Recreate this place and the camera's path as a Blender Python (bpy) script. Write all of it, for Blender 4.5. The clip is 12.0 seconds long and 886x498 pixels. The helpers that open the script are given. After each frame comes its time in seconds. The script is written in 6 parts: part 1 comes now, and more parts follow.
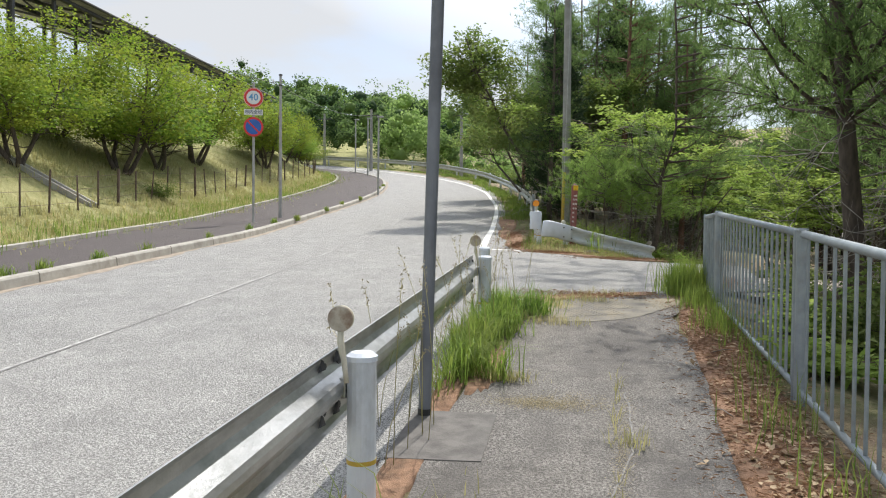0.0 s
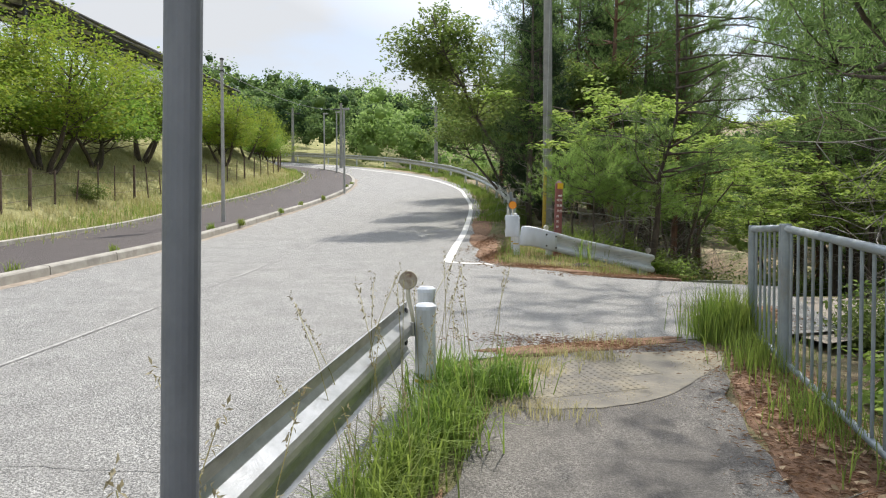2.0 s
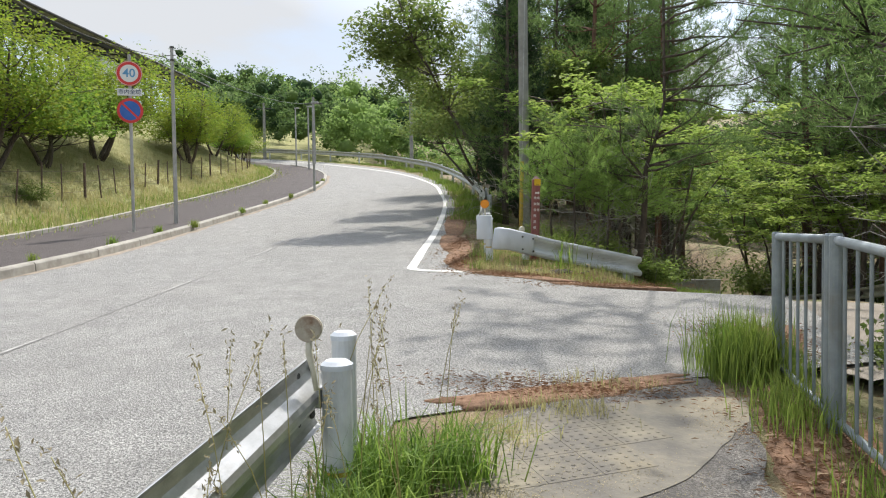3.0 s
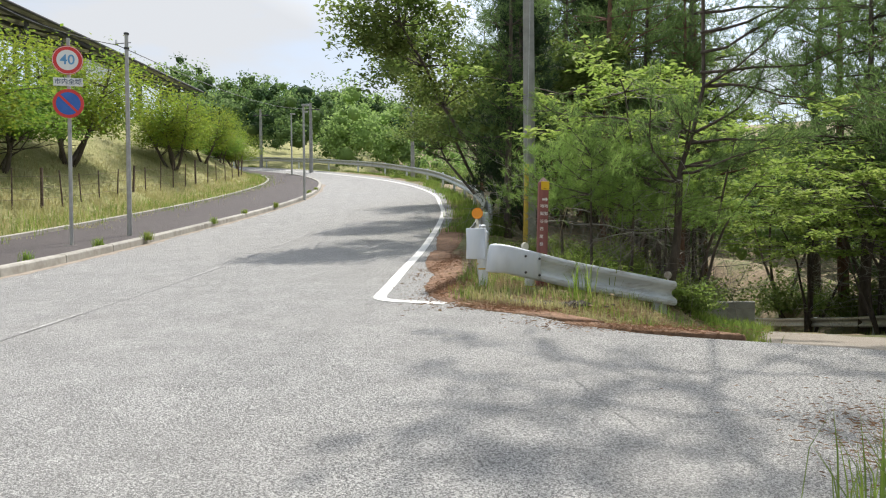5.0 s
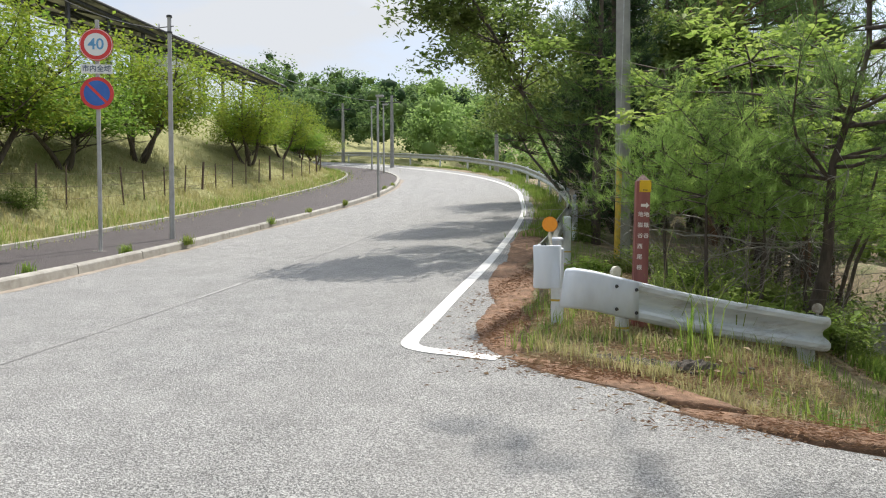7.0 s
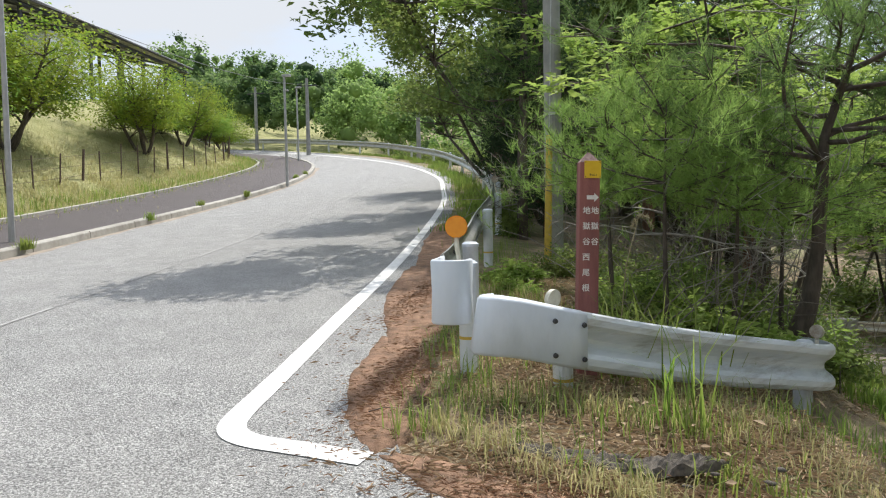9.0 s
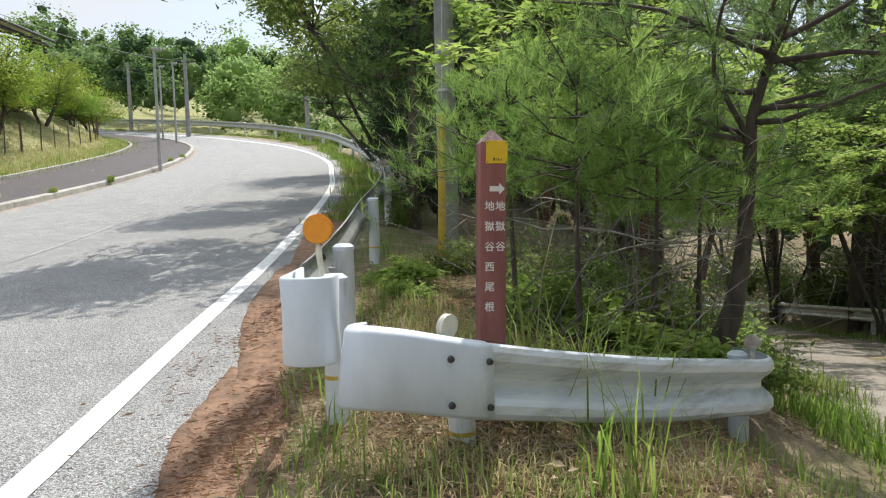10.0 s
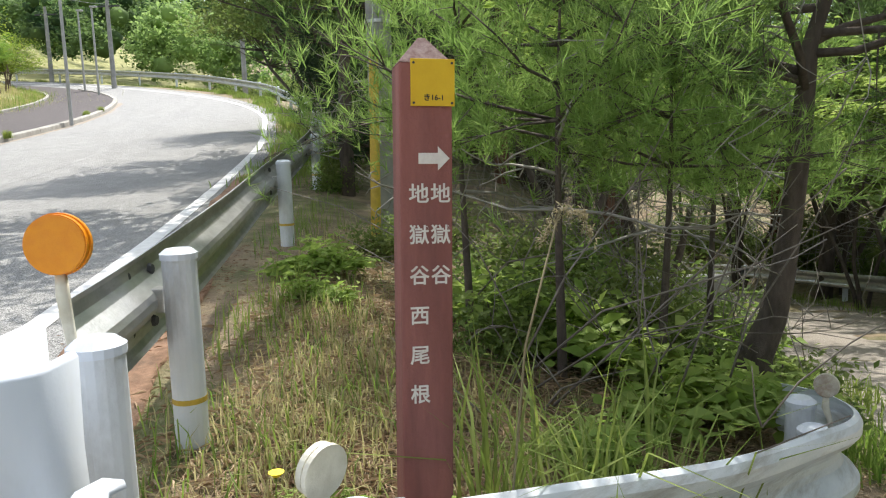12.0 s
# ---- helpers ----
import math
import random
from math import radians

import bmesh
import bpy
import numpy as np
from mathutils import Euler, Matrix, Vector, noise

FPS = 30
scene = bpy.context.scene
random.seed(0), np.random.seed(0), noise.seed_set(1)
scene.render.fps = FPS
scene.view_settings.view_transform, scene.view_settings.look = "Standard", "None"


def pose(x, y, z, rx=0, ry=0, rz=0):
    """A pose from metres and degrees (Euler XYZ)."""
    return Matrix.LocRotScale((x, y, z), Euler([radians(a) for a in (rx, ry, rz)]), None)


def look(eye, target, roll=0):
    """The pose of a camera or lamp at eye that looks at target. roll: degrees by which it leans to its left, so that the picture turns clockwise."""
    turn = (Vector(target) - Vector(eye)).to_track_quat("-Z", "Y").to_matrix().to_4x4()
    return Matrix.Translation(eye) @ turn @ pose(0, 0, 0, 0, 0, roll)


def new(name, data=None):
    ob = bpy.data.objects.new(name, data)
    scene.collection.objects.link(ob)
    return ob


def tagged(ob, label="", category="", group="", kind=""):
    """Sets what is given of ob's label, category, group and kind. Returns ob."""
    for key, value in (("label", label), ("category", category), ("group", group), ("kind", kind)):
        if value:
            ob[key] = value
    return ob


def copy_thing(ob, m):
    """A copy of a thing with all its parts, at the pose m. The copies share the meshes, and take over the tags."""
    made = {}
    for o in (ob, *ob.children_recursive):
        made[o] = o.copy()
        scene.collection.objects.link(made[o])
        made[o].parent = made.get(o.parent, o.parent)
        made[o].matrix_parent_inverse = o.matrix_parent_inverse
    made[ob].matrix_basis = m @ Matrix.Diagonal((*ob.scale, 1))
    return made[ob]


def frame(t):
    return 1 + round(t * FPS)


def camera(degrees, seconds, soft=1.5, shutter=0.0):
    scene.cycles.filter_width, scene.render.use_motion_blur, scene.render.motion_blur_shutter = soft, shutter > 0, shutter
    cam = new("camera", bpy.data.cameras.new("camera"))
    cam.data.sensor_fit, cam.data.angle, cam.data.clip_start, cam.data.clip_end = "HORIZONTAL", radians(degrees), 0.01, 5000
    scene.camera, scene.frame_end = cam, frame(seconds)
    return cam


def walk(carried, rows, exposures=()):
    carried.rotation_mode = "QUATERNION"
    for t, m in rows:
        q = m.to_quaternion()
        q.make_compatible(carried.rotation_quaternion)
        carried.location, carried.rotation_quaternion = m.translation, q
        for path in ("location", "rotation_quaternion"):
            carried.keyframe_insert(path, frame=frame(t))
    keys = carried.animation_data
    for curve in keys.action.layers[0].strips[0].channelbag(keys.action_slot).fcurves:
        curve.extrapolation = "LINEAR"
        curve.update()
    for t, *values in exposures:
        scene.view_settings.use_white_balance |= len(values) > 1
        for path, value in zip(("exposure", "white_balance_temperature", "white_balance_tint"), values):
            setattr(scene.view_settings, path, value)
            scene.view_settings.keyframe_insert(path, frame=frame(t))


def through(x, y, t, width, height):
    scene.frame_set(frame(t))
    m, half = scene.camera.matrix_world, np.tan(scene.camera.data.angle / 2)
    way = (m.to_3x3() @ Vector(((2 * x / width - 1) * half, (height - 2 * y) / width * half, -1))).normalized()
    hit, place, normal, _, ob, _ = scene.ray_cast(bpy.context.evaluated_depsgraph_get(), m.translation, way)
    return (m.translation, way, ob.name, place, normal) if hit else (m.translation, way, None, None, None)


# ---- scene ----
cam = camera(63.3, 12.0, 1.15)
PATH = [
    (0, (1.089, -2.377, 0.341), (0.577, -0.444, 0.294), 0.5),
    (0.5, (1.011, -1.673, 0.376), (0.479, 0.254, 0.32), 0.6),
    (1, (0.945, -0.979, 0.473), (0.418, 0.949, 0.413), 0.5),
    (1.5, (0.863, -0.244, 0.522), (0.362, 1.692, 0.465), 0.2),
    (2, (0.768, 0.483, 0.574), (0.309, 2.429, 0.517), -0.1),
    (2.5, (0.73, 1.2, 0.646), (0.314, 3.155, 0.575), -0.6),
    (4.5, (0.565, 3.98, 0.72), (0.166, 5.939, 0.664), -0.8),
    (5, (0.507, 4.606, 0.731), (0.081, 6.56, 0.692), -0.5),
    (5.5, (0.524, 5.295, 0.752), (0.043, 7.236, 0.716), -0.2),
    (6, (0.449, 5.89, 0.805), (-0.109, 7.81, 0.755), -0.2),
    (6.5, (0.365, 6.494, 0.89), (-0.298, 8.38, 0.838), -0.2),
    (8.5, (0.007, 8.676, 1.065), (-0.635, 10.57, 1.005), -1.0),
    (9, (-0.023, 9.305, 1.077), (-0.498, 11.246, 0.987), -1.2),
    (9.5, (-0.082, 9.893, 1.109), (-0.397, 11.864, 0.993), -1.5),
    (10, (-0.115, 10.469, 1.145), (-0.306, 12.454, 1.002), -1.6),
    (10.5, (-0.122, 11.011, 1.169), (-0.244, 13.0, 1.007), -1.7),
    (11, (-0.14, 11.524, 1.195), (-0.228, 13.513, 1.005), -1.6),
    (11.5, (-0.111, 11.953, 1.196), (-0.185, 13.939, 0.971), -1.7),
    (12, (-0.113, 12.265, 1.195), (-0.173, 14.246, 0.927), -1.7),
]
walk(cam, [(t, look(e, g, r)) for t, e, g, r in PATH], [(0, 0.34, 6600, 10), (6.5, 0.36, 6600, 10), (8.5, 0.38, 6450, 10), (10.5, 0.6, 6450, 10), (12, 0.8, 6500, 10)])

# ---- light ----
SUN_AZ, SUN_EL = 5.5, 56.0        # clockwise from +y, above the horizon
w = bpy.data.worlds.new("sky")
scene.world = w
w.use_nodes = True
wn, wl = w.node_tree.nodes, w.node_tree.links
sky = wn.new("ShaderNodeTexSky")
sky.sky_type, sky.sun_disc = "NISHITA", False
sky.sun_elevation, sky.sun_rotation = radians(SUN_EL), radians(SUN_AZ)
sky.air_density, sky.dust_density, sky.ozone_density = 1.0, 1.5, 1.2
co = wn.new("ShaderNodeTexCoord")
stretch = wn.new("ShaderNodeMapping")
stretch.inputs["Scale"].default_value = (1.6, 1.6, 5.0)
wl.new(co.outputs["Generated"], stretch.inputs["Vector"])
puff = wn.new("ShaderNodeTexNoise")
puff.inputs["Scale"].default_value, puff.inputs["Detail"].default_value, puff.inputs["Roughness"].default_value = 1.7, 7, 0.52
wl.new(stretch.outputs["Vector"], puff.inputs["Vector"])
cover = wn.new("ShaderNodeMapRange")
cover.inputs["From Min"].default_value, cover.inputs["From Max"].default_value = 0.40, 0.60
cover.inputs["To Min"].default_value, cover.inputs["To Max"].default_value = 0.3, 1.0
wl.new(puff.outputs["Fac"], cover.inputs["Value"])
cloud = wn.new("ShaderNodeMix")
cloud.data_type = "RGBA"
wl.new(cover.outputs["Result"], cloud.inputs["Factor"])
wl.new(sky.outputs["Color"], cloud.inputs["A"])
cloud.inputs["B"].default_value = (4.4, 4.6, 4.9, 1)
# thin cloud is brightest round the veiled sun
az, el = radians(SUN_AZ), radians(SUN_EL)
toward = wn.new("ShaderNodeVectorMath")
toward.operation = "DOT_PRODUCT"
toward.inputs[1].default_value = (math.sin(az) * math.cos(el), math.cos(az) * math.cos(el), math.sin(el))
wl.new(co.outputs["Generated"], toward.inputs[0])
glow = wn.new("ShaderNodeMapRange")
glow.inputs["From Min"].default_value, glow.inputs["From Max"].default_value = 0.7, 1.0
glow.inputs["To Min"].default_value, glow.inputs["To Max"].default_value = 0.135, 0.4
wl.new(toward.outputs["Value"], glow.inputs["Value"])
wl.new(cloud.outputs["Result"], wn["Background"].inputs["Color"])
wl.new(glow.outputs["Result"], wn["Background"].inputs["Strength"])
sun = new("sun", bpy.data.lights.new("sun", "SUN"))
sun.data.energy, sun.data.angle, sun.data.color = 3.5, radians(0.6), (1.0, 0.95, 0.87)
sx, sy = math.sin(radians(SUN_AZ)), math.cos(radians(SUN_AZ))
sun.matrix_world = look((sx * 40, sy * 40, 40 * math.tan(radians(SUN_EL))), (0, 0, 0))


# ---- materials ----
class Nodes:
    def __init__(self, name, rough=0.7, metal=0.0):
        self.mat = bpy.data.materials.new(name)
        self.mat.use_nodes = True
        self.t = self.mat.node_tree
        self.b = self.t.nodes["Principled BSDF"]
        self.b.inputs["Roughness"].default_value, self.b.inputs["Metallic"].default_value = rough, metal
        self.geo = self.t.nodes.new("ShaderNodeNewGeometry")
        self.obj = self.t.nodes.new("ShaderNodeObjectInfo")

    def put(self, a, b):
        self.t.links.new(a, b)

    def noise(self, scale, detail=4.0, rough=0.55, squash=None, lo=0.35, hi=0.65):
        n = self.t.nodes.new("ShaderNodeTexNoise")
        n.inputs["Scale"].default_value, n.inputs["Detail"].default_value, n.inputs["Roughness"].default_value = scale, detail, rough
        src = self.geo.outputs["Position"]
        if squash:
            m = self.t.nodes.new("ShaderNodeMapping")
            m.inputs["Scale"].default_value = squash
            self.put(src, m.inputs["Vector"])
            src = m.outputs["Vector"]
        self.put(src, n.inputs["Vector"])
        r = self.t.nodes.new("ShaderNodeMapRange")
        r.inputs["From Min"].default_value, r.inputs["From Max"].default_value = lo, hi
        self.put(n.outputs["Fac"], r.inputs["Value"])
        return r.outputs["Result"]

    def mix(self, fac, a, b, kind="MIX"):
        m = self.t.nodes.new("ShaderNodeMix")
        m.data_type, m.blend_type = "RGBA", kind
        for key, v in (("Factor", fac), ("A", a), ("B", b)):
            if isinstance(v, (int, float)):
                m.inputs[key].default_value = v
            elif isinstance(v, tuple):
                m.inputs[key].default_value = (*v, 1)
            else:
                self.put(v, m.inputs[key])
        return m.outputs["Result"]

    def times(self, a, b):
        m = self.t.nodes.new("ShaderNodeMath")
        m.operation = "MULTIPLY"
        for i, v in enumerate((a, b)):
            if isinstance(v, (int, float)):
                m.inputs[i].default_value = v
            else:
                self.put(v, m.inputs[i])
        return m.outputs[0]

    def done(self, colour, bump=None, strength=0.3, distance=0.01, rough=None):
        if isinstance(colour, tuple):
            self.b.inputs["Base Color"].default_value = (*colour, 1)
        else:
            self.put(colour, self.b.inputs["Base Color"])
        if bump is not None:
            n = self.t.nodes.new("ShaderNodeBump")
            n.inputs["Strength"].default_value, n.inputs["Distance"].default_value = strength, distance
            self.put(bump, n.inputs["Height"])
            self.put(n.outputs["Normal"], self.b.inputs["Normal"])
        if rough is not None:
            self.put(rough, self.b.inputs["Roughness"])
        return self.mat


def asphalt(name, dark, light, patch, speck=0.5, blotch=None):
    n = Nodes(name, 0.88)
    fine = n.noise(70, 3, 0.7, lo=0.41, hi=0.59)
    grit = n.noise(150, 1, 0.5, lo=0.56, hi=0.66)
    big = n.noise(0.35, 5, 0.6)
    mid = n.noise(2.3, 5, 0.65)
    c = n.mix(fine, dark, light)
    c = n.mix(n.times(grit, speck), c, tuple(min(1, v * 2.0) for v in light))
    c = n.mix(n.times(big, 0.35), c, patch)
    c = n.mix(n.times(mid, 0.22), c, tuple(v * 0.62 for v in dark))
    if blotch:
        c = n.mix(n.times(n.noise(0.9, 6, 0.7, (1.6, 0.7, 1), 0.47, 0.6), 0.75), c, blotch)
        c = n.mix(n.times(n.noise(5.5, 5, 0.7, lo=0.52, hi=0.68), 0.6), c, tuple(v * 0.7 for v in blotch))
    return n.done(c, fine, 0.7, 0.008)


def plain(name, a, b, scale=6.0, rough=0.6, metal=0.0, bump=0.15, stain=None, amount=0.4, squash=None, spread=0.0):
    """A surface of two close tones, with a wider stain over it."""
    n = Nodes(name, rough, metal)
    c = n.mix(n.noise(scale, 6, 0.6, squash), a, b)
    if stain:
        c = n.mix(n.times(n.noise(scale * 0.3, 8, 0.7, squash, 0.5, 0.68), amount), c, stain)
    if spread:
        c = n.mix(n.times(n.obj.outputs["Random"], spread), c, tuple(v * 0.5 for v in a))
    return n.done(c, n.noise(scale * 9, 3, 0.6), bump, 0.004)


def leafy(name, a, b, c2, through=0.35, rough=0.7, wide=None):
    n = Nodes(name, rough)
    r = n.geo.outputs["Random Per Island"]
    c = n.mix(r, a, b)
    c = n.mix(n.times(n.noise(1.1, 3, 0.6), 0.7), c, c2)
    if wide:
        c = n.mix(n.noise(0.17, 2, 0.5, lo=0.44, hi=0.58), c, wide)
        c = n.mix(n.times(n.noise(0.09, 2, 0.5, lo=0.5, hi=0.62), 0.6), c, tuple(v * 1.6 for v in b))
    n.done(c)
    thin = n.t.nodes.new("ShaderNodeBsdfTranslucent")
    n.put(c, thin.inputs["Color"])
    m = n.t.nodes.new("ShaderNodeMixShader")
    m.inputs["Fac"].default_value = through
    n.put(n.b.outputs["BSDF"], m.inputs[1])
    n.put(thin.outputs["BSDF"], m.inputs[2])
    n.put(m.outputs["Shader"], n.t.nodes["Material Output"].inputs["Surface"])
    return n.mat


M_ROAD = asphalt("road_asphalt", (0.075, 0.076, 0.075), (0.44, 0.44, 0.425), (0.36, 0.352, 0.335), 0.7)
M_SIDE = asphalt("lane_concrete", (0.25, 0.22, 0.185), (0.39, 0.35, 0.30), (0.32, 0.27, 0.21), 0.4)
M_FOOT = asphalt("path_asphalt", (0.07, 0.066, 0.062), (0.27, 0.258, 0.24), (0.25, 0.225, 0.19), 0.5, (0.115, 0.108, 0.101))
M_WALK = asphalt("walk_asphalt", (0.062, 0.053, 0.053), (0.115, 0.098, 0.097), (0.11, 0.095, 0.09), 0.2)
M_PAD = plain("pad_concrete", (0.1, 0.095, 0.09), (0.17, 0.162, 0.152), 9, 0.9, bump=0.3, stain=(0.09, 0.09, 0.085))
M_KERB = plain("kerb_concrete", (0.36, 0.34, 0.3), (0.48, 0.46, 0.41), 5, 0.9, bump=0.35, stain=(0.2, 0.18, 0.14), amount=0.6, spread=0.25)
M_WALL = plain("old_concrete", (0.34, 0.33, 0.3), (0.46, 0.45, 0.42), 2, 0.9, bump=0.3, stain=(0.16, 0.15, 0.13), amount=0.7)
M_LINE = plain("road_paint", (0.70, 0.70, 0.68), (0.82, 0.82, 0.80), 9, 0.7, bump=0.3, stain=(0.42, 0.41, 0.39), amount=0.6)
M_FADED = plain("faded_paint", (0.27, 0.27, 0.26), (0.5, 0.5, 0.485), 12, 0.8, bump=0.3, stain=(0.25, 0.25, 0.24), amount=1.0)
M_TAR = plain("tar_joint", (0.16, 0.16, 0.155), (0.26, 0.257, 0.25), 20, 0.9)
M_ZINC = plain("galvanised_rail", (0.42, 0.43, 0.42), (0.58, 0.585, 0.575), 7, 0.34, 0.75, 0.1, stain=(0.23, 0.22, 0.19), amount=0.6, squash=(1, 1, 3))
M_PALEZINC = plain("weathered_coating", (0.64, 0.69, 0.74), (0.77, 0.81, 0.85), 6, 0.36, 0.1, 0.1, stain=(0.24, 0.215, 0.18), amount=0.85, squash=(0.6, 0.6, 4))
M_WHITE = plain("white_coating", (0.63, 0.685, 0.76), (0.71, 0.755, 0.82), 4, 0.42, 0.0, 0.08, stain=(0.42, 0.42, 0.4), amount=0.45, squash=(1, 1, 0.35))
M_POST = plain("post_coating", (0.62, 0.66, 0.7), (0.72, 0.755, 0.79), 10, 0.5, 0.0, 0.12, stain=(0.3, 0.3, 0.28), amount=0.6, squash=(1, 1, 0.4))
M_POLE = plain("pole_steel", (0.15, 0.165, 0.19), (0.21, 0.225, 0.25), 6, 0.55, 0.2, 0.15, stain=(0.1, 0.105, 0.12), amount=0.7, squash=(1, 1, 0.6))
M_FENCE = plain("fence_paint", (0.24, 0.28, 0.31), (0.33, 0.375, 0.405), 8, 0.42, 0.2, 0.12, stain=(0.24, 0.23, 0.2), amount=0.6)
M_LIGHTPOLE = plain("grey_pole", (0.36, 0.36, 0.35), (0.46, 0.46, 0.45), 5, 0.6, 0.2, 0.1)
M_UTIL = plain("utility_concrete", (0.25, 0.25, 0.24), (0.36, 0.355, 0.34), 3, 0.85, bump=0.25, stain=(0.14, 0.14, 0.13), amount=0.6)
M_DARK = plain("dark_steel", (0.035, 0.035, 0.038), (0.07, 0.07, 0.073), 6, 0.6)
M_RUST = plain("rusty_steel", (0.09, 0.06, 0.045), (0.17, 0.12, 0.09), 14, 0.85, stain=(0.05, 0.04, 0.035))
M_BROWN = plain("brown_plastic", (0.25, 0.085, 0.072), (0.33, 0.125, 0.108), 10, 0.75, bump=0.3, stain=(0.11, 0.045, 0.042), amount=0.6, squash=(1, 1, 0.15))
M_CAPROUGH = plain("worn_cap", (0.2, 0.11, 0.1), (0.34, 0.25, 0.23), 60, 0.9, bump=0.5)
M_YELLOW = plain("yellow_plate", (0.72, 0.44, 0.012), (0.80, 0.52, 0.02), 12, 0.5, stain=(0.55, 0.33, 0.02), amount=0.5)
M_YTAPE = plain("yellow_tape", (0.5, 0.34, 0.05), (0.62, 0.43, 0.06), 20, 0.6)
M_ORANGE = plain("orange_reflector", (0.80, 0.27, 0.008), (0.86, 0.32, 0.01), 30, 0.3)
M_CREAM = plain("reflector_back", (0.58, 0.55, 0.44), (0.70, 0.67, 0.56), 20, 0.55, stain=(0.35, 0.3, 0.2))
M_RUSTDISC = plain("rusty_reflector", (0.36, 0.32, 0.26), (0.5, 0.46, 0.38), 26, 0.7, stain=(0.2, 0.11, 0.06), amount=0.9)
M_BLACK = plain("black", (0.02, 0.02, 0.02), (0.035, 0.035, 0.035), 12, 0.6)
M_SIGNWHITE = plain("sign_white", (0.74, 0.75, 0.76), (0.8, 0.8, 0.8), 5, 0.4)
M_SIGNRED = plain("sign_red", (0.62, 0.03, 0.03), (0.68, 0.05, 0.045), 6, 0.4)
M_SIGNBLUE = plain("sign_blue", (0.02, 0.11, 0.44), (0.03, 0.14, 0.5), 6, 0.4)
M_DIGIT = plain("sign_digit", (0.10, 0.30, 0.55), (0.12, 0.34, 0.6), 6, 0.4)
M_GREY = plain("grey_letter", (0.1, 0.14, 0.2), (0.14, 0.18, 0.24), 9, 0.5)
M_LETTER = plain("white_letter", (0.68, 0.64, 0.6), (0.76, 0.72, 0.68), 40, 0.7, stain=(0.45, 0.3, 0.27))
M_PANEL = plain("solar_back", (0.022, 0.024, 0.032), (0.04, 0.042, 0.05), 0.8, 0.35)
M_HOUSE = plain("white_siding", (0.62, 0.64, 0.66), (0.72, 0.74, 0.76), 1.2, 0.7, stain=(0.45, 0.46, 0.46))
M_BARK = plain("pine_bark", (0.075, 0.06, 0.05), (0.15, 0.12, 0.1), 16, 0.95, bump=0.9, stain=(0.05, 0.042, 0.037), squash=(1, 1, 0.3))
M_REDBARK = plain("red_pine_bark", (0.13, 0.07, 0.05), (0.24, 0.13, 0.09), 14, 0.95, bump=0.9, stain=(0.07, 0.05, 0.04), squash=(1, 1, 0.3))
M_TWIG = plain("dead_twig", (0.16, 0.14, 0.12), (0.28, 0.25, 0.22), 12, 0.95)
M_CRUMB = plain("asphalt_lump", (0.09, 0.08, 0.07), (0.21, 0.18, 0.145), 40, 0.95, bump=0.8)
M_DEAD = plain("dead_twigs", (0.24, 0.225, 0.2), (0.4, 0.38, 0.35), 9, 0.9)
M_NEEDLE = leafy("pine_needles", (0.115, 0.2, 0.06), (0.25, 0.36, 0.12), (0.1, 0.17, 0.055), 0.64, 0.75)
M_YOUNG = leafy("young_needles", (0.2, 0.33, 0.075), (0.36, 0.49, 0.145), (0.16, 0.28, 0.065), 0.64, 0.75)
M_DARKLEAF = leafy("dark_needles", (0.028, 0.062, 0.026), (0.065, 0.11, 0.042), (0.02, 0.045, 0.018), 0.35)
M_FRESH = leafy("fresh_leaves", (0.26, 0.38, 0.07), (0.46, 0.55, 0.16), (0.2, 0.33, 0.055), 0.55)
M_LEAF = leafy("cherry_leaves", (0.1, 0.22, 0.03), (0.29, 0.43, 0.055), (0.32, 0.32, 0.045), 0.5)
M_LEAF2 = leafy("green_leaves", (0.13, 0.25, 0.035), (0.27, 0.40, 0.07), (0.16, 0.28, 0.04), 0.55)
M_SHRUB = leafy("shrub_leaves", (0.10, 0.185, 0.04), (0.22, 0.31, 0.08), (0.21, 0.23, 0.065), 0.55)
M_FARLEAF = leafy("far_leaves", (0.12, 0.205, 0.065), (0.27, 0.38, 0.12), (0.095, 0.16, 0.06), 0.5, 0.9, (0.045, 0.095, 0.035))
M_TACTILE = plain("worn_tactile", (0.16, 0.15, 0.132), (0.31, 0.28, 0.21), 2.6, 0.95, bump=0.3, stain=(0.4, 0.33, 0.19), amount=0.55)
M_GRASS = leafy("grass_blades", (0.1, 0.21, 0.03), (0.3, 0.43, 0.085), (0.27, 0.3, 0.075), 0.5)
M_DRYGRASS = leafy("dry_grass", (0.38, 0.34, 0.15), (0.58, 0.52, 0.28), (0.4, 0.4, 0.17), 0.45)
M_LITTER = leafy("needle_litter", (0.26, 0.145, 0.085), (0.5, 0.33, 0.2), (0.22, 0.12, 0.07), 0.15, 0.9)
M_STRAW = leafy("straw_litter", (0.34, 0.24, 0.15), (0.6, 0.48, 0.32), (0.3, 0.2, 0.12), 0.2, 0.9)
M_SEED = leafy("seed_heads", (0.30, 0.27, 0.15), (0.44, 0.40, 0.26), (0.25, 0.2, 0.12), 0.3)
M_FLOWER = plain("yellow_flower", (0.8, 0.62, 0.02), (0.85, 0.7, 0.03), 30, 0.6)
M_MOSS = plain("silty_concrete", (0.15, 0.142, 0.128), (0.28, 0.258, 0.205), 2.6, 0.95, bump=0.35, stain=(0.38, 0.32, 0.2), amount=0.45)
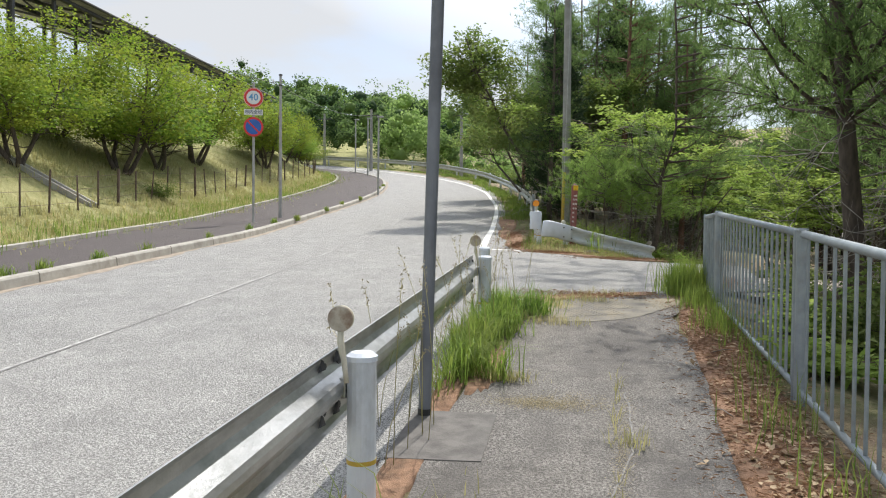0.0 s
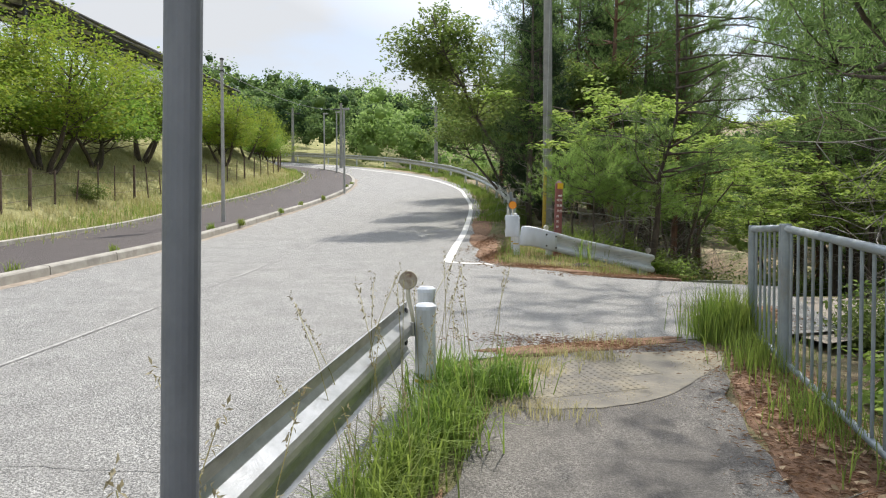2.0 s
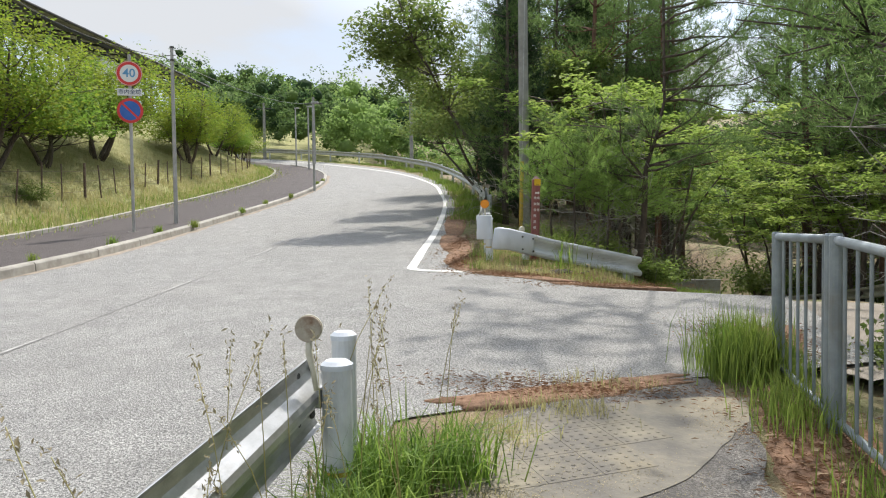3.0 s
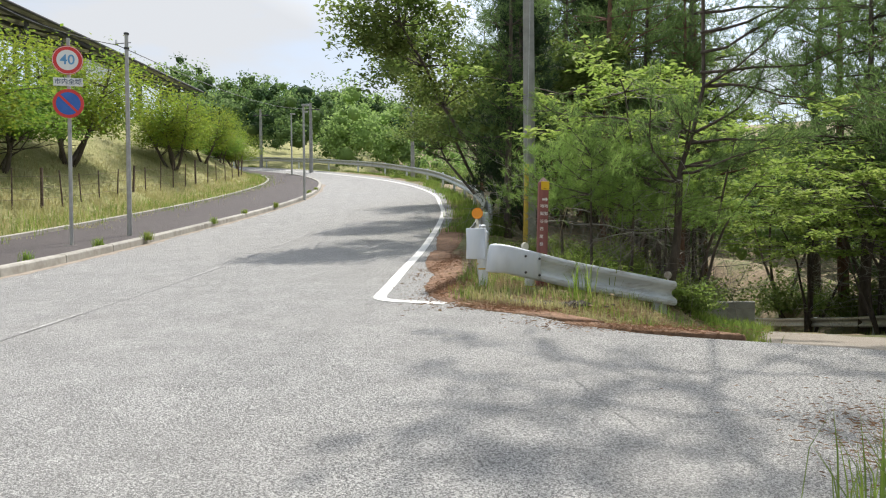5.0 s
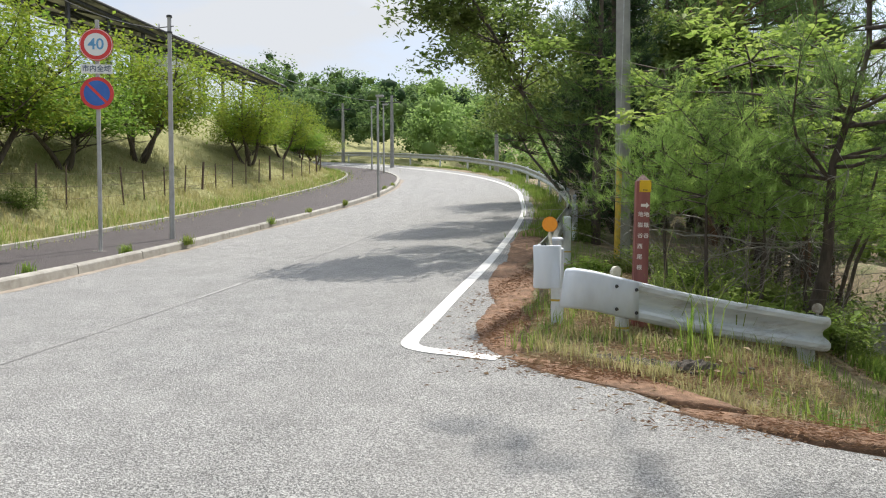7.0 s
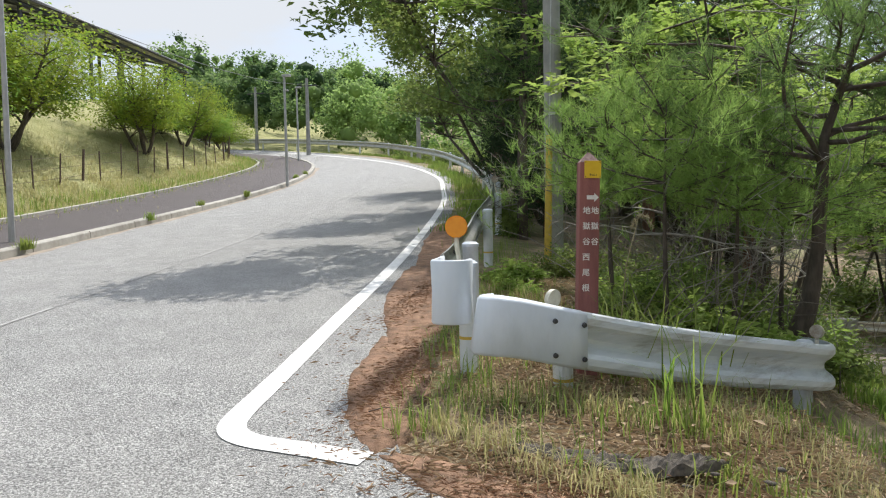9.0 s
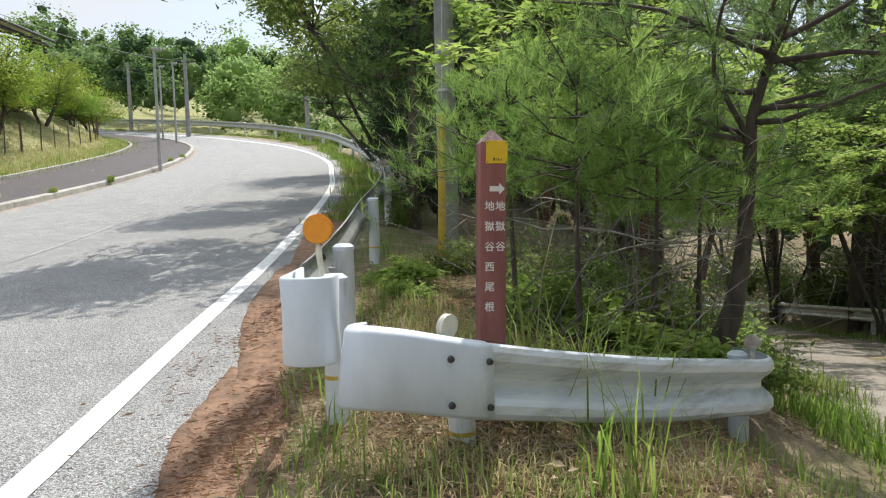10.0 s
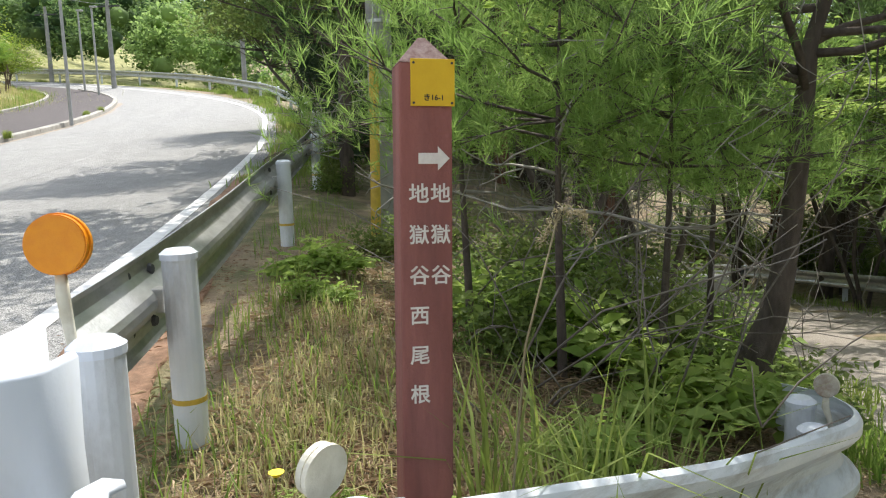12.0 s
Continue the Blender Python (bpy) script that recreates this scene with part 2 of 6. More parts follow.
M_SILT = leafy("silt_grains", (0.3, 0.26, 0.17), (0.52, 0.45, 0.28), (0.36, 0.3, 0.18), 0.1, 0.95)
M_SOIL = plain("orange_soil", (0.2, 0.115, 0.07), (0.36, 0.22, 0.14), 14, 0.97, bump=0.9, stain=(0.11, 0.075, 0.05), amount=0.85)


def ground_material():
    n = Nodes("hillside", 0.95)
    sep = n.t.nodes.new("ShaderNodeSeparateXYZ")
    n.put(n.geo.outputs["Position"], sep.inputs[0])
    dry = n.mix(n.noise(0.8, 7, 0.65), (0.28, 0.29, 0.1), (0.5, 0.46, 0.23))
    dry = n.mix(n.times(n.noise(9, 5, 0.7), 0.4), dry, (0.18, 0.21, 0.06))
    wood = n.mix(n.noise(3.0, 7, 0.7), (0.2, 0.145, 0.095), (0.42, 0.32, 0.21))
    wood = n.mix(n.times(n.noise(0.9, 5, 0.6, lo=0.42, hi=0.6), 0.75), wood, (0.13, 0.165, 0.05))
    wood = n.mix(n.times(n.noise(6, 6, 0.7, lo=0.5, hi=0.62), 0.5), wood, (0.36, 0.3, 0.17))
    side = n.t.nodes.new("ShaderNodeMapRange")
    side.inputs["From Min"].default_value, side.inputs["From Max"].default_value = -6.5, -5.5
    slant = n.t.nodes.new("ShaderNodeMath")       # the road's line divides the mown bank from the wood
    slant.operation = "MULTIPLY_ADD"
    n.put(sep.outputs["Y"], slant.inputs[0])
    slant.inputs[1].default_value = 0.22
    n.put(sep.outputs["X"], slant.inputs[2])
    n.put(slant.outputs[0], side.inputs["Value"])
    c = n.mix(side.outputs["Result"], dry, wood)
    return n.done(c, n.noise(30, 4, 0.7), 0.8, 0.03)


M_GROUND = ground_material()


# ---- building blocks ----
def mesh(name, verts, faces, mat, parent=None, smooth=False, label=""):
    me = bpy.data.meshes.new(name)
    me.from_pydata([tuple(v) for v in verts], [], [tuple(f) for f in faces])
    me.materials.append(mat)
    if smooth:
        me.polygons.foreach_set("use_smooth", [True] * len(me.polygons))
    me.update()
    ob = new(name, me)
    if parent:
        ob.parent = parent
    if label:
        tagged(ob, label)
    return ob


def part(name, bm, mat, parent=None, label="", smooth=False):
    bmesh.ops.recalc_face_normals(bm, faces=bm.faces)
    me = bpy.data.meshes.new(name)
    bm.to_mesh(me)
    bm.free()
    me.materials.append(mat)
    if smooth:
        me.polygons.foreach_set("use_smooth", [True] * len(me.polygons))
    ob = new(name, me)
    if parent:
        ob.parent = parent
    if label:
        tagged(ob, label)
    return ob


def thing(name, m, label, category, group="", kind=""):
    ob = new(name)
    ob.matrix_basis = m
    return tagged(ob, label, category, group, kind)


def add_box(bm, sx_, sy_, sz_, m=None, bevel=0.0):
    r = bmesh.ops.create_cube(bm, size=1.0)
    vs = r["verts"]
    bmesh.ops.scale(bm, vec=(sx_, sy_, sz_), verts=vs)
    if bevel:
        es = list({e for v in vs for e in v.link_edges})
        r = bmesh.ops.bevel(bm, geom=es, offset=bevel, segments=2, affect="EDGES", profile=0.6)
        vs = list({v for f in r["faces"] for v in f.verts} | {v for v in vs if v.is_valid})
    if m is not None:
        bmesh.ops.transform(bm, matrix=m, verts=vs)
    return vs


def add_cyl(bm, r1, r2, h, m=None, seg=14, bevel=0.0):
    """A cylinder that stands on its base."""
    r = bmesh.ops.create_cone(bm, cap_ends=True, segments=seg, radius1=r1, radius2=r2, depth=h)
    vs = r["verts"]
    bmesh.ops.translate(bm, vec=(0, 0, h / 2), verts=vs)
    if bevel:
        es = [e for e in {e for v in vs for e in v.link_edges} if abs(e.verts[0].co.z - e.verts[1].co.z) < 1e-6]
        r = bmesh.ops.bevel(bm, geom=es, offset=bevel, segments=2, affect="EDGES")
        vs = list({v for f in r["faces"] for v in f.verts} | {v for v in vs if v.is_valid})
    if m is not None:
        bmesh.ops.transform(bm, matrix=m, verts=vs)
    return vs


def cyl_bm(*a, **k):
    bm = bmesh.new()
    add_cyl(bm, *a, **k)
    return bm


def box_bm(*a, **k):
    bm = bmesh.new()
    add_box(bm, *a, **k)
    return bm


def tube_data(points, radii, seg=6):
    """Verts and faces of a round limb along points."""
    pts = [Vector(p) for p in points]
    verts, faces = [], []
    for i, p in enumerate(pts):
        d = (pts[min(i + 1, len(pts) - 1)] - pts[max(i - 1, 0)]).normalized()
        a = d.cross(Vector((0.31, 0.77, 0.55))).normalized()
        b = d.cross(a)
        for k in range(seg):
            u = 2 * math.pi * k / seg
            verts.append(p + (a * math.cos(u) + b * math.sin(u)) * radii[i])
    for i in range(len(pts) - 1):
        for k in range(seg):
            j = (k + 1) % seg
            faces.append((i * seg + k, i * seg + j, (i + 1) * seg + j, (i + 1) * seg + k))
    faces.append(tuple(range(seg))[::-1])
    faces.append(tuple(range((len(pts) - 1) * seg, len(pts) * seg)))
    return verts, faces


def tubes(name, limbs, mat, parent, seg=6, label=""):
    vs, fs = [], []
    for pts, rad in limbs:
        thin = max(rad) < 0.02
        v, f = tube_data(pts[::2] if thin and len(pts) > 4 and len(pts) % 2 else pts, rad[::2] if thin and len(pts) > 4 and len(pts) % 2 else rad, 3 if thin and seg < 7 else seg)
        k = len(vs)
        vs += v
        fs += [tuple(i + k for i in q) for q in f]
    return mesh(name, vs, fs, mat, parent, True, label)


def sweep(profile, path, closed=True):
    """A profile of (right of the way, up) carried along a path."""
    n, verts, faces = len(profile), [], []
    pts = [Vector(p) for p in path]
    for i, p in enumerate(pts):
        d = pts[min(i + 1, len(pts) - 1)] - pts[max(i - 1, 0)]
        d.z = 0
        d.normalize()
        right = Vector((d.y, -d.x, 0))
        verts += [p + right * a + Vector((0, 0, b)) for a, b in profile]
    for i in range(len(pts) - 1):
        for k in range(n if closed else n - 1):
            j = (k + 1) % n
            faces.append((i * n + k, i * n + j, (i + 1) * n + j, (i + 1) * n + k))
    if closed:
        faces.append(tuple(range(n))[::-1])
        faces.append(tuple(range((len(pts) - 1) * n, len(pts) * n)))
    return verts, faces


# ---- the lie of the land ----
def road_z(x, y):
    return 0.069 * (y - 12.68) - 0.012 * (x + 2.09) + 0.0014 * np.maximum(0, y - 14) ** 2


def curve(points):
    p = np.array(points, float)
    return lambda y: np.interp(y, p[:, 1], p[:, 0])


def smoothed(points, n=6):
    """Points on a smooth curve through the given ones."""
    p = [np.array(q, float) for q in points]
    out = []
    for i in range(len(p) - 1):
        a, b, c, d = p[max(i - 1, 0)], p[i], p[i + 1], p[min(i + 2, len(p) - 1)]
        for t in np.linspace(0, 1, n, endpoint=False):
            out.append(0.5 * (2 * b + (c - a) * t + (2 * a - 5 * b + 4 * c - d) * t * t + (3 * b - a - 3 * c + d) * t ** 3))
    return np.array(out + [p[-1]])


KERB = smoothed([(-4.6, -14), (-5.7, -2), (-6.75, 5), (-7.7, 10.4), (-8.35, 14), (-9.4, 18.2), (-10.85, 24.5), (-12.1, 31.5), (-13.3, 37.5), (-14.9, 43), (-17.2, 48), (-21.5, 53), (-28, 57), (-40, 61)])
WALKEDGE = smoothed([(-7.6, -14), (-8.5, -2), (-9.2, 4), (-10.0, 8), (-11.7, 14), (-12.7, 18), (-14.1, 22.5), (-15.3, 27), (-16.7, 33.5), (-17.9, 39.5), (-19.2, 44.8), (-21.4, 49.5), (-25.5, 53.6), (-32, 57.5), (-42, 61)])
LINE = smoothed([(-2.08, 12.68), (-2.46, 15.3), (-3.19, 20), (-4.7, 28.5), (-5.9, 33.5), (-7.3, 38.5), (-9.5, 43.4), (-12.2, 47.5), (-15.5, 51), (-20.7, 55.2), (-28, 59), (-40, 63)])
EDGE = smoothed([(1.5, -14), (0.35, -2), (-0.2, 3), (-0.45, 6), (-0.7, 9), (-1.15, 12), (-1.55, 14), (-2.2, 16.4), (-3.0, 21), (-4.55, 29.5), (-5.7, 34), (-7.0, 39), (-9.2, 44), (-11.9, 48.3), (-15.2, 51.9), (-20.4, 56.1), (-27.8, 60), (-40, 64)])
CENTRE = smoothed([(-2.6, -8), (-2.95, -2), (-3.45, 2), (-4.2, 7.3), (-5.12, 12.9), (-6.2, 18.6), (-7.85, 27.3), (-9.5, 35.9), (-11.9, 43.2), (-14.8, 48), (-18.6, 52)])
kerb_x, walk_x, edge_x = curve(KERB), curve(WALKEDGE), curve(EDGE)
LANE = smoothed([(-1.6, 9.0, -0.42), (0.2, 9.1, -0.42), (1.9, 9.6, -0.4), (3.3, 11, -0.4), (3.9, 13.2, -0.55), (4.6, 17, -0.9), (5.7, 21.5, -1.52), (6.3, 26, -2.15), (6.4, 33, -3.1), (5.0, 42, -4.2), (1.5, 50, -5.0)])
LANE_W = np.interp(np.arange(len(LANE)), [0, 9, 15, 22, 30, 60], [3.1, 2.5, 1.95, 1.8, 1.75, 1.75])


BED_W = np.interp(np.arange(len(LANE)), [0, 9, 15, 22, 30, 60], [0.4, 0.7, 1.5, 1.8, 1.75, 1.75])


def ground_z(x, y):
    """The bare ground under everything."""
    x, y = np.asarray(x, float), np.asarray(y, float)
    z = road_z(np.clip(x, -25, 8), np.clip(y, -40, 62))
    # mown bank above the footway
    d = walk_x(y) - x
    rise = 0.27 + 0.5 * np.clip(d - 1.3, 0, 8.0) + 0.06 * np.clip(d - 9.3, 0, 40)
    left = np.clip(d / 0.6, 0, 1)
    z = z + np.where(d > 0, left * (rise - 0.1) * np.clip(d / 1.0, 0.2, 1), 0)
    walk = np.clip((kerb_x(y) - 0.25 - x) / 0.3, 0, 1)
    z = z + np.where((d <= 0), walk * 0.06, 0.06) - 0.014
    # wood that falls away to the valley
    e = x - np.maximum(edge_x(y), -30)
    shelf = np.where(y < 8.5, 2.55, 1.1)
    z = z - np.where(e > shelf, 0.16 * np.clip(e - shelf, 0, 5) + 0.28 * np.clip(e - shelf - 5, 0, 30), 0)
    # the side lane's bed
    flat = np.stack([x.ravel(), y.ravel()], 1)
    best, bz, bw = np.full(len(flat), 1e9), np.zeros(len(flat)), np.ones(len(flat))
    for p, wd in zip(LANE, BED_W):
        q = np.hypot(flat[:, 0] - p[0], flat[:, 1] - p[1])
        near = q < best
        best = np.where(near, q, best)
        bz = np.where(near, p[2], bz)
        bw = np.where(near, wd, bw)
    k = np.clip((best - bw).reshape(x.shape) / np.interp(y, [13, 16, 22, 60], [1.2, 1.5, 4.2, 4.5]), 0, 1)
    k = k * k * (3 - 2 * k)
    k = np.where(e < 0.3, 1, k)
    z = z * k + (bz.reshape(x.shape) - 0.06) * (1 - k)
    # hollow at the foot of the corner rail
    z = z - 0.26 * np.exp(-((x - 1.5) ** 2 + (y - 15.0) ** 2) / 0.35)
    # far hills
    far = np.hypot(x + 10, y - 20)
    z = z + np.clip(far - 50, 0, 400) * 0.168 * np.clip((y - 20) / 40, 0, 1) * np.interp(x, [-75, -25], [0.72, 1.0])
    return z


def ground_at(x, y):
    return float(ground_z(np.array([x]), np.array([y]))[0])


def build_ground():
    def axis(a, b, step, out):
        mid = np.arange(a, b + step / 2, step)
        lo = a - np.geomspace(1.0, out, 22)[::-1]
        hi = b + np.geomspace(1.0, out, 22)
        return np.concatenate([lo, mid, hi])
    xs, ys = axis(-32, 14, 0.4, 2400), axis(-8, 64, 0.5, 2400)
    gx, gy = np.meshgrid(xs, ys)
    gz = ground_z(gx, gy)
    lump = np.array([noise.noise(Vector((a * 0.5, b * 0.5, 0))) for a, b in zip(gx.ravel(), gy.ravel())]).reshape(gx.shape)
    bank = (gx < walk_x(gy) - 1) | ((gx > edge_x(gy) + 3.2) & (gy > 14))
    gz = gz + np.where(bank, 0.12 * lump, 0)
    nx, ny = len(xs), len(ys)
    idx = np.arange(nx * ny).reshape(ny, nx)
    quads = np.stack([idx[:-1, :-1], idx[:-1, 1:], idx[1:, 1:], idx[1:, :-1]], -1).reshape(-1, 4)
    ob = mesh("ground", np.stack([gx, gy, gz], -1).reshape(-1, 3), quads, M_GROUND, smooth=True)
    tagged(ob, "dry grass bank and wooded hillside ground", "ground", kind="structure")


build_ground()


def ribbon(name, left, right, lift, mat, label, cat="road", n=3, kind="structure", zfun=road_z, parent=None):
    """A paved strip between two lines, laid on the land."""
    verts, faces = [], []
    for a, b in zip(left, right):
        for k in range(n + 1):
            p = np.array(a[:2]) * (1 - k / n) + np.array(b[:2]) * (k / n)
            verts.append((p[0], p[1], float(zfun(p[0], p[1])) + lift))
    for i in range(len(left) - 1):
        for k in range(n):
            q = i * (n + 1) + k
            faces.append((q, q + 1, q + n + 2, q + n + 1))
    ob = mesh(name, verts, faces, mat, parent, True)
    return tagged(ob, label, cat, kind=kind)


APRON = curve([(1.5, -14), (0.35, -2), (-0.2, 3), (-0.35, 6.1), (0.15, 6.45), (0.75, 6.85), (1.35, 7.2), (2.1, 7.5), (2.9, 7.9), (2.9, 10.7), (1.55, 10.95), (0.95, 11.05), (0.3, 11.4), (-0.15, 11.8), (-0.59, 12.0), (-0.97, 12.4), (-1.36, 13.1), (-1.68, 14.2), (-2.2, 16.4), (-3.0, 21)])
ys = np.concatenate([np.arange(-14, 6, 0.5), np.arange(6, 16.6, 0.1), np.arange(17, 45, 0.5), np.linspace(45, 61, 24)])
road_edge = lambda y: float(APRON(y)) + 0.035 * noise.noise(Vector((0, y * 3.1, 4))) if 6 < y < 20 else float(edge_x(y))
ribbon("road", [(float(kerb_x(y)) - 0.02, y) for y in ys], [(road_edge(y), y) for y in ys], 0.0, M_ROAD, "weathered pale grey asphalt road climbing a bend", n=6)
ribbon("pavement", [(float(walk_x(y)), y) for y in ys], [(float(kerb_x(y)) - 0.2, y) for y in ys], 0.125, M_WALK, "dark reddish asphalt footway beside the road", "pavement", n=3)
lv = [Vector((p[0], p[1])) for p in LANE]
ll, lr = [], []
for i, p in enumerate(lv):
    d = (lv[min(i + 1, len(lv) - 1)] - lv[max(i - 1, 0)]).normalized()
    ll.append((p.x - d.y * LANE_W[i], p.y + d.x * LANE_W[i]))
    lr.append((p.x + d.y * LANE_W[i], p.y - d.x * LANE_W[i]))
lane_z = {}


def build_lane():
    verts, faces, n = [], [], 5
    first = 11
    for i in range(first, len(LANE)):
        for k in range(n + 1):
            x = ll[i][0] * (1 - k / n) + lr[i][0] * k / n
            y = ll[i][1] * (1 - k / n) + lr[i][1] * k / n
            verts.append((x, y, min(LANE[i][2] - 0.012, float(road_z(x, y)) - 0.015 if y < 10.3 else 9)))
    for i in range(len(LANE) - 1 - first):
        for k in range(n):
            q = i * (n + 1) + k
            faces.append((q, q + 1, q + n + 2, q + n + 1))
    tagged(mesh("side_road", verts, faces, M_SIDE, None, True), "pale concrete side lane dropping into the wood", "road", kind="structure")


build_lane()

# ---- paving and kerbs ----
def wobble(pts, amp, scale, seed):
    return [(p[0] + amp * noise.noise(Vector((p[0] * scale, p[1] * scale, seed))), p[1] + amp * noise.noise(Vector((p[0] * scale, p[1] * scale, seed + 9)))) for p in pts]


py = np.arange(-9, 7.3, 0.12)
path_l = wobble([(float(np.interp(y, [-9, -2, 0.7, 2.2, 4.1, 6.0, 7.4], [1.25, 0.4, 0.12, -0.02, 0.05, 0.0, 1.2])), y) for y in py], 0.05, 3, 2)
path_r = wobble([(float(np.interp(y, [-9, 1.1, 4.0, 5.4, 6.4, 7.4], [1.9, 1.66, 1.62, 1.5, 1.62, 1.45])), y) for y in py], 0.06, 2.2, 5)
ribbon("footpath", path_l, path_r, 0.004, M_FOOT, "cracked worn asphalt footpath with leaf litter", "pavement", n=6)


def blob(name, centre, rx, ry, turn, mat, label, lift, seed, amp=0.22, cat="ground", kind="structure", zf=road_z, n=64):
    """A flat patch with a ragged outline, laid on the land."""
    verts, faces = [(centre[0], centre[1], float(zf(centre[0], centre[1])) + lift)], []
    for ring in (0.4, 0.75, 1.0):
        for k in range(n):
            u = 2 * math.pi * k / n
            c, s = math.cos(u), math.sin(u)
            r = ring * (1 + amp * noise.noise(Vector((c * 1.6, s * 1.6, seed))) + amp * 0.6 * noise.noise(Vector((c * 5, s * 5, seed + 3))) + amp * 0.35 * noise.noise(Vector((c * 13, s * 13, seed + 5))))
            a, b = c * rx * r, s * ry * r
            x = centre[0] + a * math.cos(turn) - b * math.sin(turn)
            y = centre[1] + a * math.sin(turn) + b * math.cos(turn)
            verts.append((x, y, float(zf(x, y)) + lift))
    for k in range(n):
        a = verts[1 + 2 * n + k]
        verts.append((centre[0] + (a[0] - centre[0]) * 1.02, centre[1] + (a[1] - centre[1]) * 1.02, a[2] - 0.05))
    for k in range(n):
        j = (k + 1) % n
        faces.append((0, 1 + k, 1 + j))
        for r in (0, 1, 2):
            faces.append((1 + r * n + k, 1 + r * n + n + k, 1 + r * n + n + j, 1 + r * n + j))
    return tagged(mesh(name, verts, faces, mat, None, True), label, cat, kind=kind)


def line_paint(name, pts, width, mat, label, lift=0.006, dashes=None):
    """Painted line; pts are its middle."""
    pts = [Vector((p[0], p[1])) for p in pts]
    verts, faces = [], []
    for i, p in enumerate(pts):
        d = (pts[min(i + 1, len(pts) - 1)] - pts[max(i - 1, 0)]).normalized()
        for s in (-0.5, 0.5):
            q = p + Vector((d.y, -d.x)) * width * s * (1 + 0.06 * noise.noise(Vector((p.x * 3, p.y * 3, s))))
            verts.append((q.x, q.y, float(road_z(q.x, q.y)) + lift))
    for i in range(len(pts) - 1):
        faces.append((2 * i, 2 * i + 1, 2 * i + 3, 2 * i + 2))
    return tagged(mesh(name, verts, faces, mat), label, "road marking", kind="structure")


corner = smoothed([(-1.16, 12.38), (-1.5, 12.44), (-1.82, 12.5), (-1.98, 12.62), (-2.06, 12.86), (-2.16, 13.5), (-2.46, 15.3)], 6)
edge_line = list(corner[:-1]) + [p for p in smoothed([tuple(q) for q in LINE], 3) if p[1] >= 15.3]
line_paint("road_marking_edge", edge_line, 0.15, M_LINE, "worn white painted edge line turning into the junction")
tar = [p for p in smoothed([tuple(q) for q in CENTRE], 3)]
line_paint("road_marking_joint", [(p[0] + 0.012 * noise.noise(Vector((p[1] * 2, 0, 0))), p[1]) for p in tar], 0.022, M_TAR, "thin dark construction joint along the middle of the road", 0.004)
cx = curve(CENTRE)
for a, b in ((0.5, 3.4), (4.6, 7.6), (10.2, 11.2), (14.2, 15.4), (19.2, 22.2), (26.0, 28.5), (33, 36)):
    yy = np.linspace(a, b, 12)
    line_paint("road_marking_dash", [(float(cx(y)) - 0.02, y) for y in yy], 0.035, M_FADED, "faded remains of a white centre line", 0.007)

M_GUTTER = plain("gutter_silt", (0.25, 0.205, 0.16), (0.4, 0.345, 0.28), 7, 0.95, bump=0.4, stain=(0.17, 0.15, 0.12), amount=0.6)
gy = np.arange(-2, 46, 0.2)
gw = [0.16 + 0.2 * noise.noise(Vector((y * 0.5, 3, 0))) + 0.1 * noise.noise(Vector((y * 2.3, 7, 0))) for y in gy]
ribbon("gutter", [(float(kerb_x(y)) - 0.01, y) for y in gy], [(float(kerb_x(y)) + max(0.03, q), y) for y, q in zip(gy, gw)], 0.004, M_GUTTER, "sandy silt washed along the foot of the kerb", "gutter", n=2)
kerb_run = thing("kerb", pose(0, 0, 0), "mossy concrete kerb stones between road and footway", "kerb", kind="structure")
K3 = smoothed([tuple(q) for q in KERB], 8)
seglen = np.r_[0, np.cumsum(np.hypot(*np.diff(K3, axis=0).T))]


def along(line, s, lens):
    return np.array([np.interp(s, lens, line[:, 0]), np.interp(s, lens, line[:, 1])])


s = 0.0
while s < seglen[-1] - 22:
    a, b = along(K3, s + 0.012, seglen), along(K3, s + 1.988, seglen)
    jig = 0.012 * noise.noise(Vector((s, 1, 1)))
    pa, pb = (a[0], a[1], float(road_z(*a)) + jig), (b[0], b[1], float(road_z(*b)) + 0.012 * noise.noise(Vector((s, 5, 1))))
    v, f = sweep([(-0.19, -0.08), (0.0, -0.08), (-0.015, 0.125), (-0.035, 0.15), (-0.17, 0.155), (-0.19, 0.14)], [pa, pb])
    mesh("kerb_stone", v, f, M_KERB, kerb_run)
    s += 2.0
WE = smoothed([tuple(q) for q in WALKEDGE], 3)
v, f = sweep([(-0.12, -0.1), (0.0, -0.1), (0.0, 0.07), (-0.12, 0.08)], [(p[0], p[1], float(road_z(p[0], p[1])) + 0.14) for p in WE])
tagged(mesh("kerb_footway_edge", v, f, M_KERB), "low concrete edging of the footway against the bank", "kerb", kind="structure")

# ---- guard rails ----
W = [(-0.175, 0.05), (-0.165, 0.068), (-0.14, 0.081), (-0.1, 0.08), (-0.072, 0.06), (-0.036, 0.016), (-0.014, 0.005), (0.014, 0.005), (0.036, 0.016), (0.072, 0.06), (0.1, 0.08), (0.14, 0.081), (0.165, 0.068), (0.175, 0.05)]


def beam_profile(side, flatten=0.0):
    """The W section: side +1 bulges to the right of the way, -1 to its left."""
    front = [(side * d * (1 - flatten), h) for h, d in W]
    back = [(side * (d * (1 - flatten) - 0.006), h) for h, d in reversed(W)]
    return front + back


def bolt(parent, p, toward, r=0.016, mat=None):
    m = Matrix.Translation(p) @ Vector(toward).to_track_quat("Z", "Y").to_matrix().to_4x4()
    part("bolt", cyl_bm(r, r * 0.75, 0.014, m, 8), mat or M_LIGHTPOLE, parent)


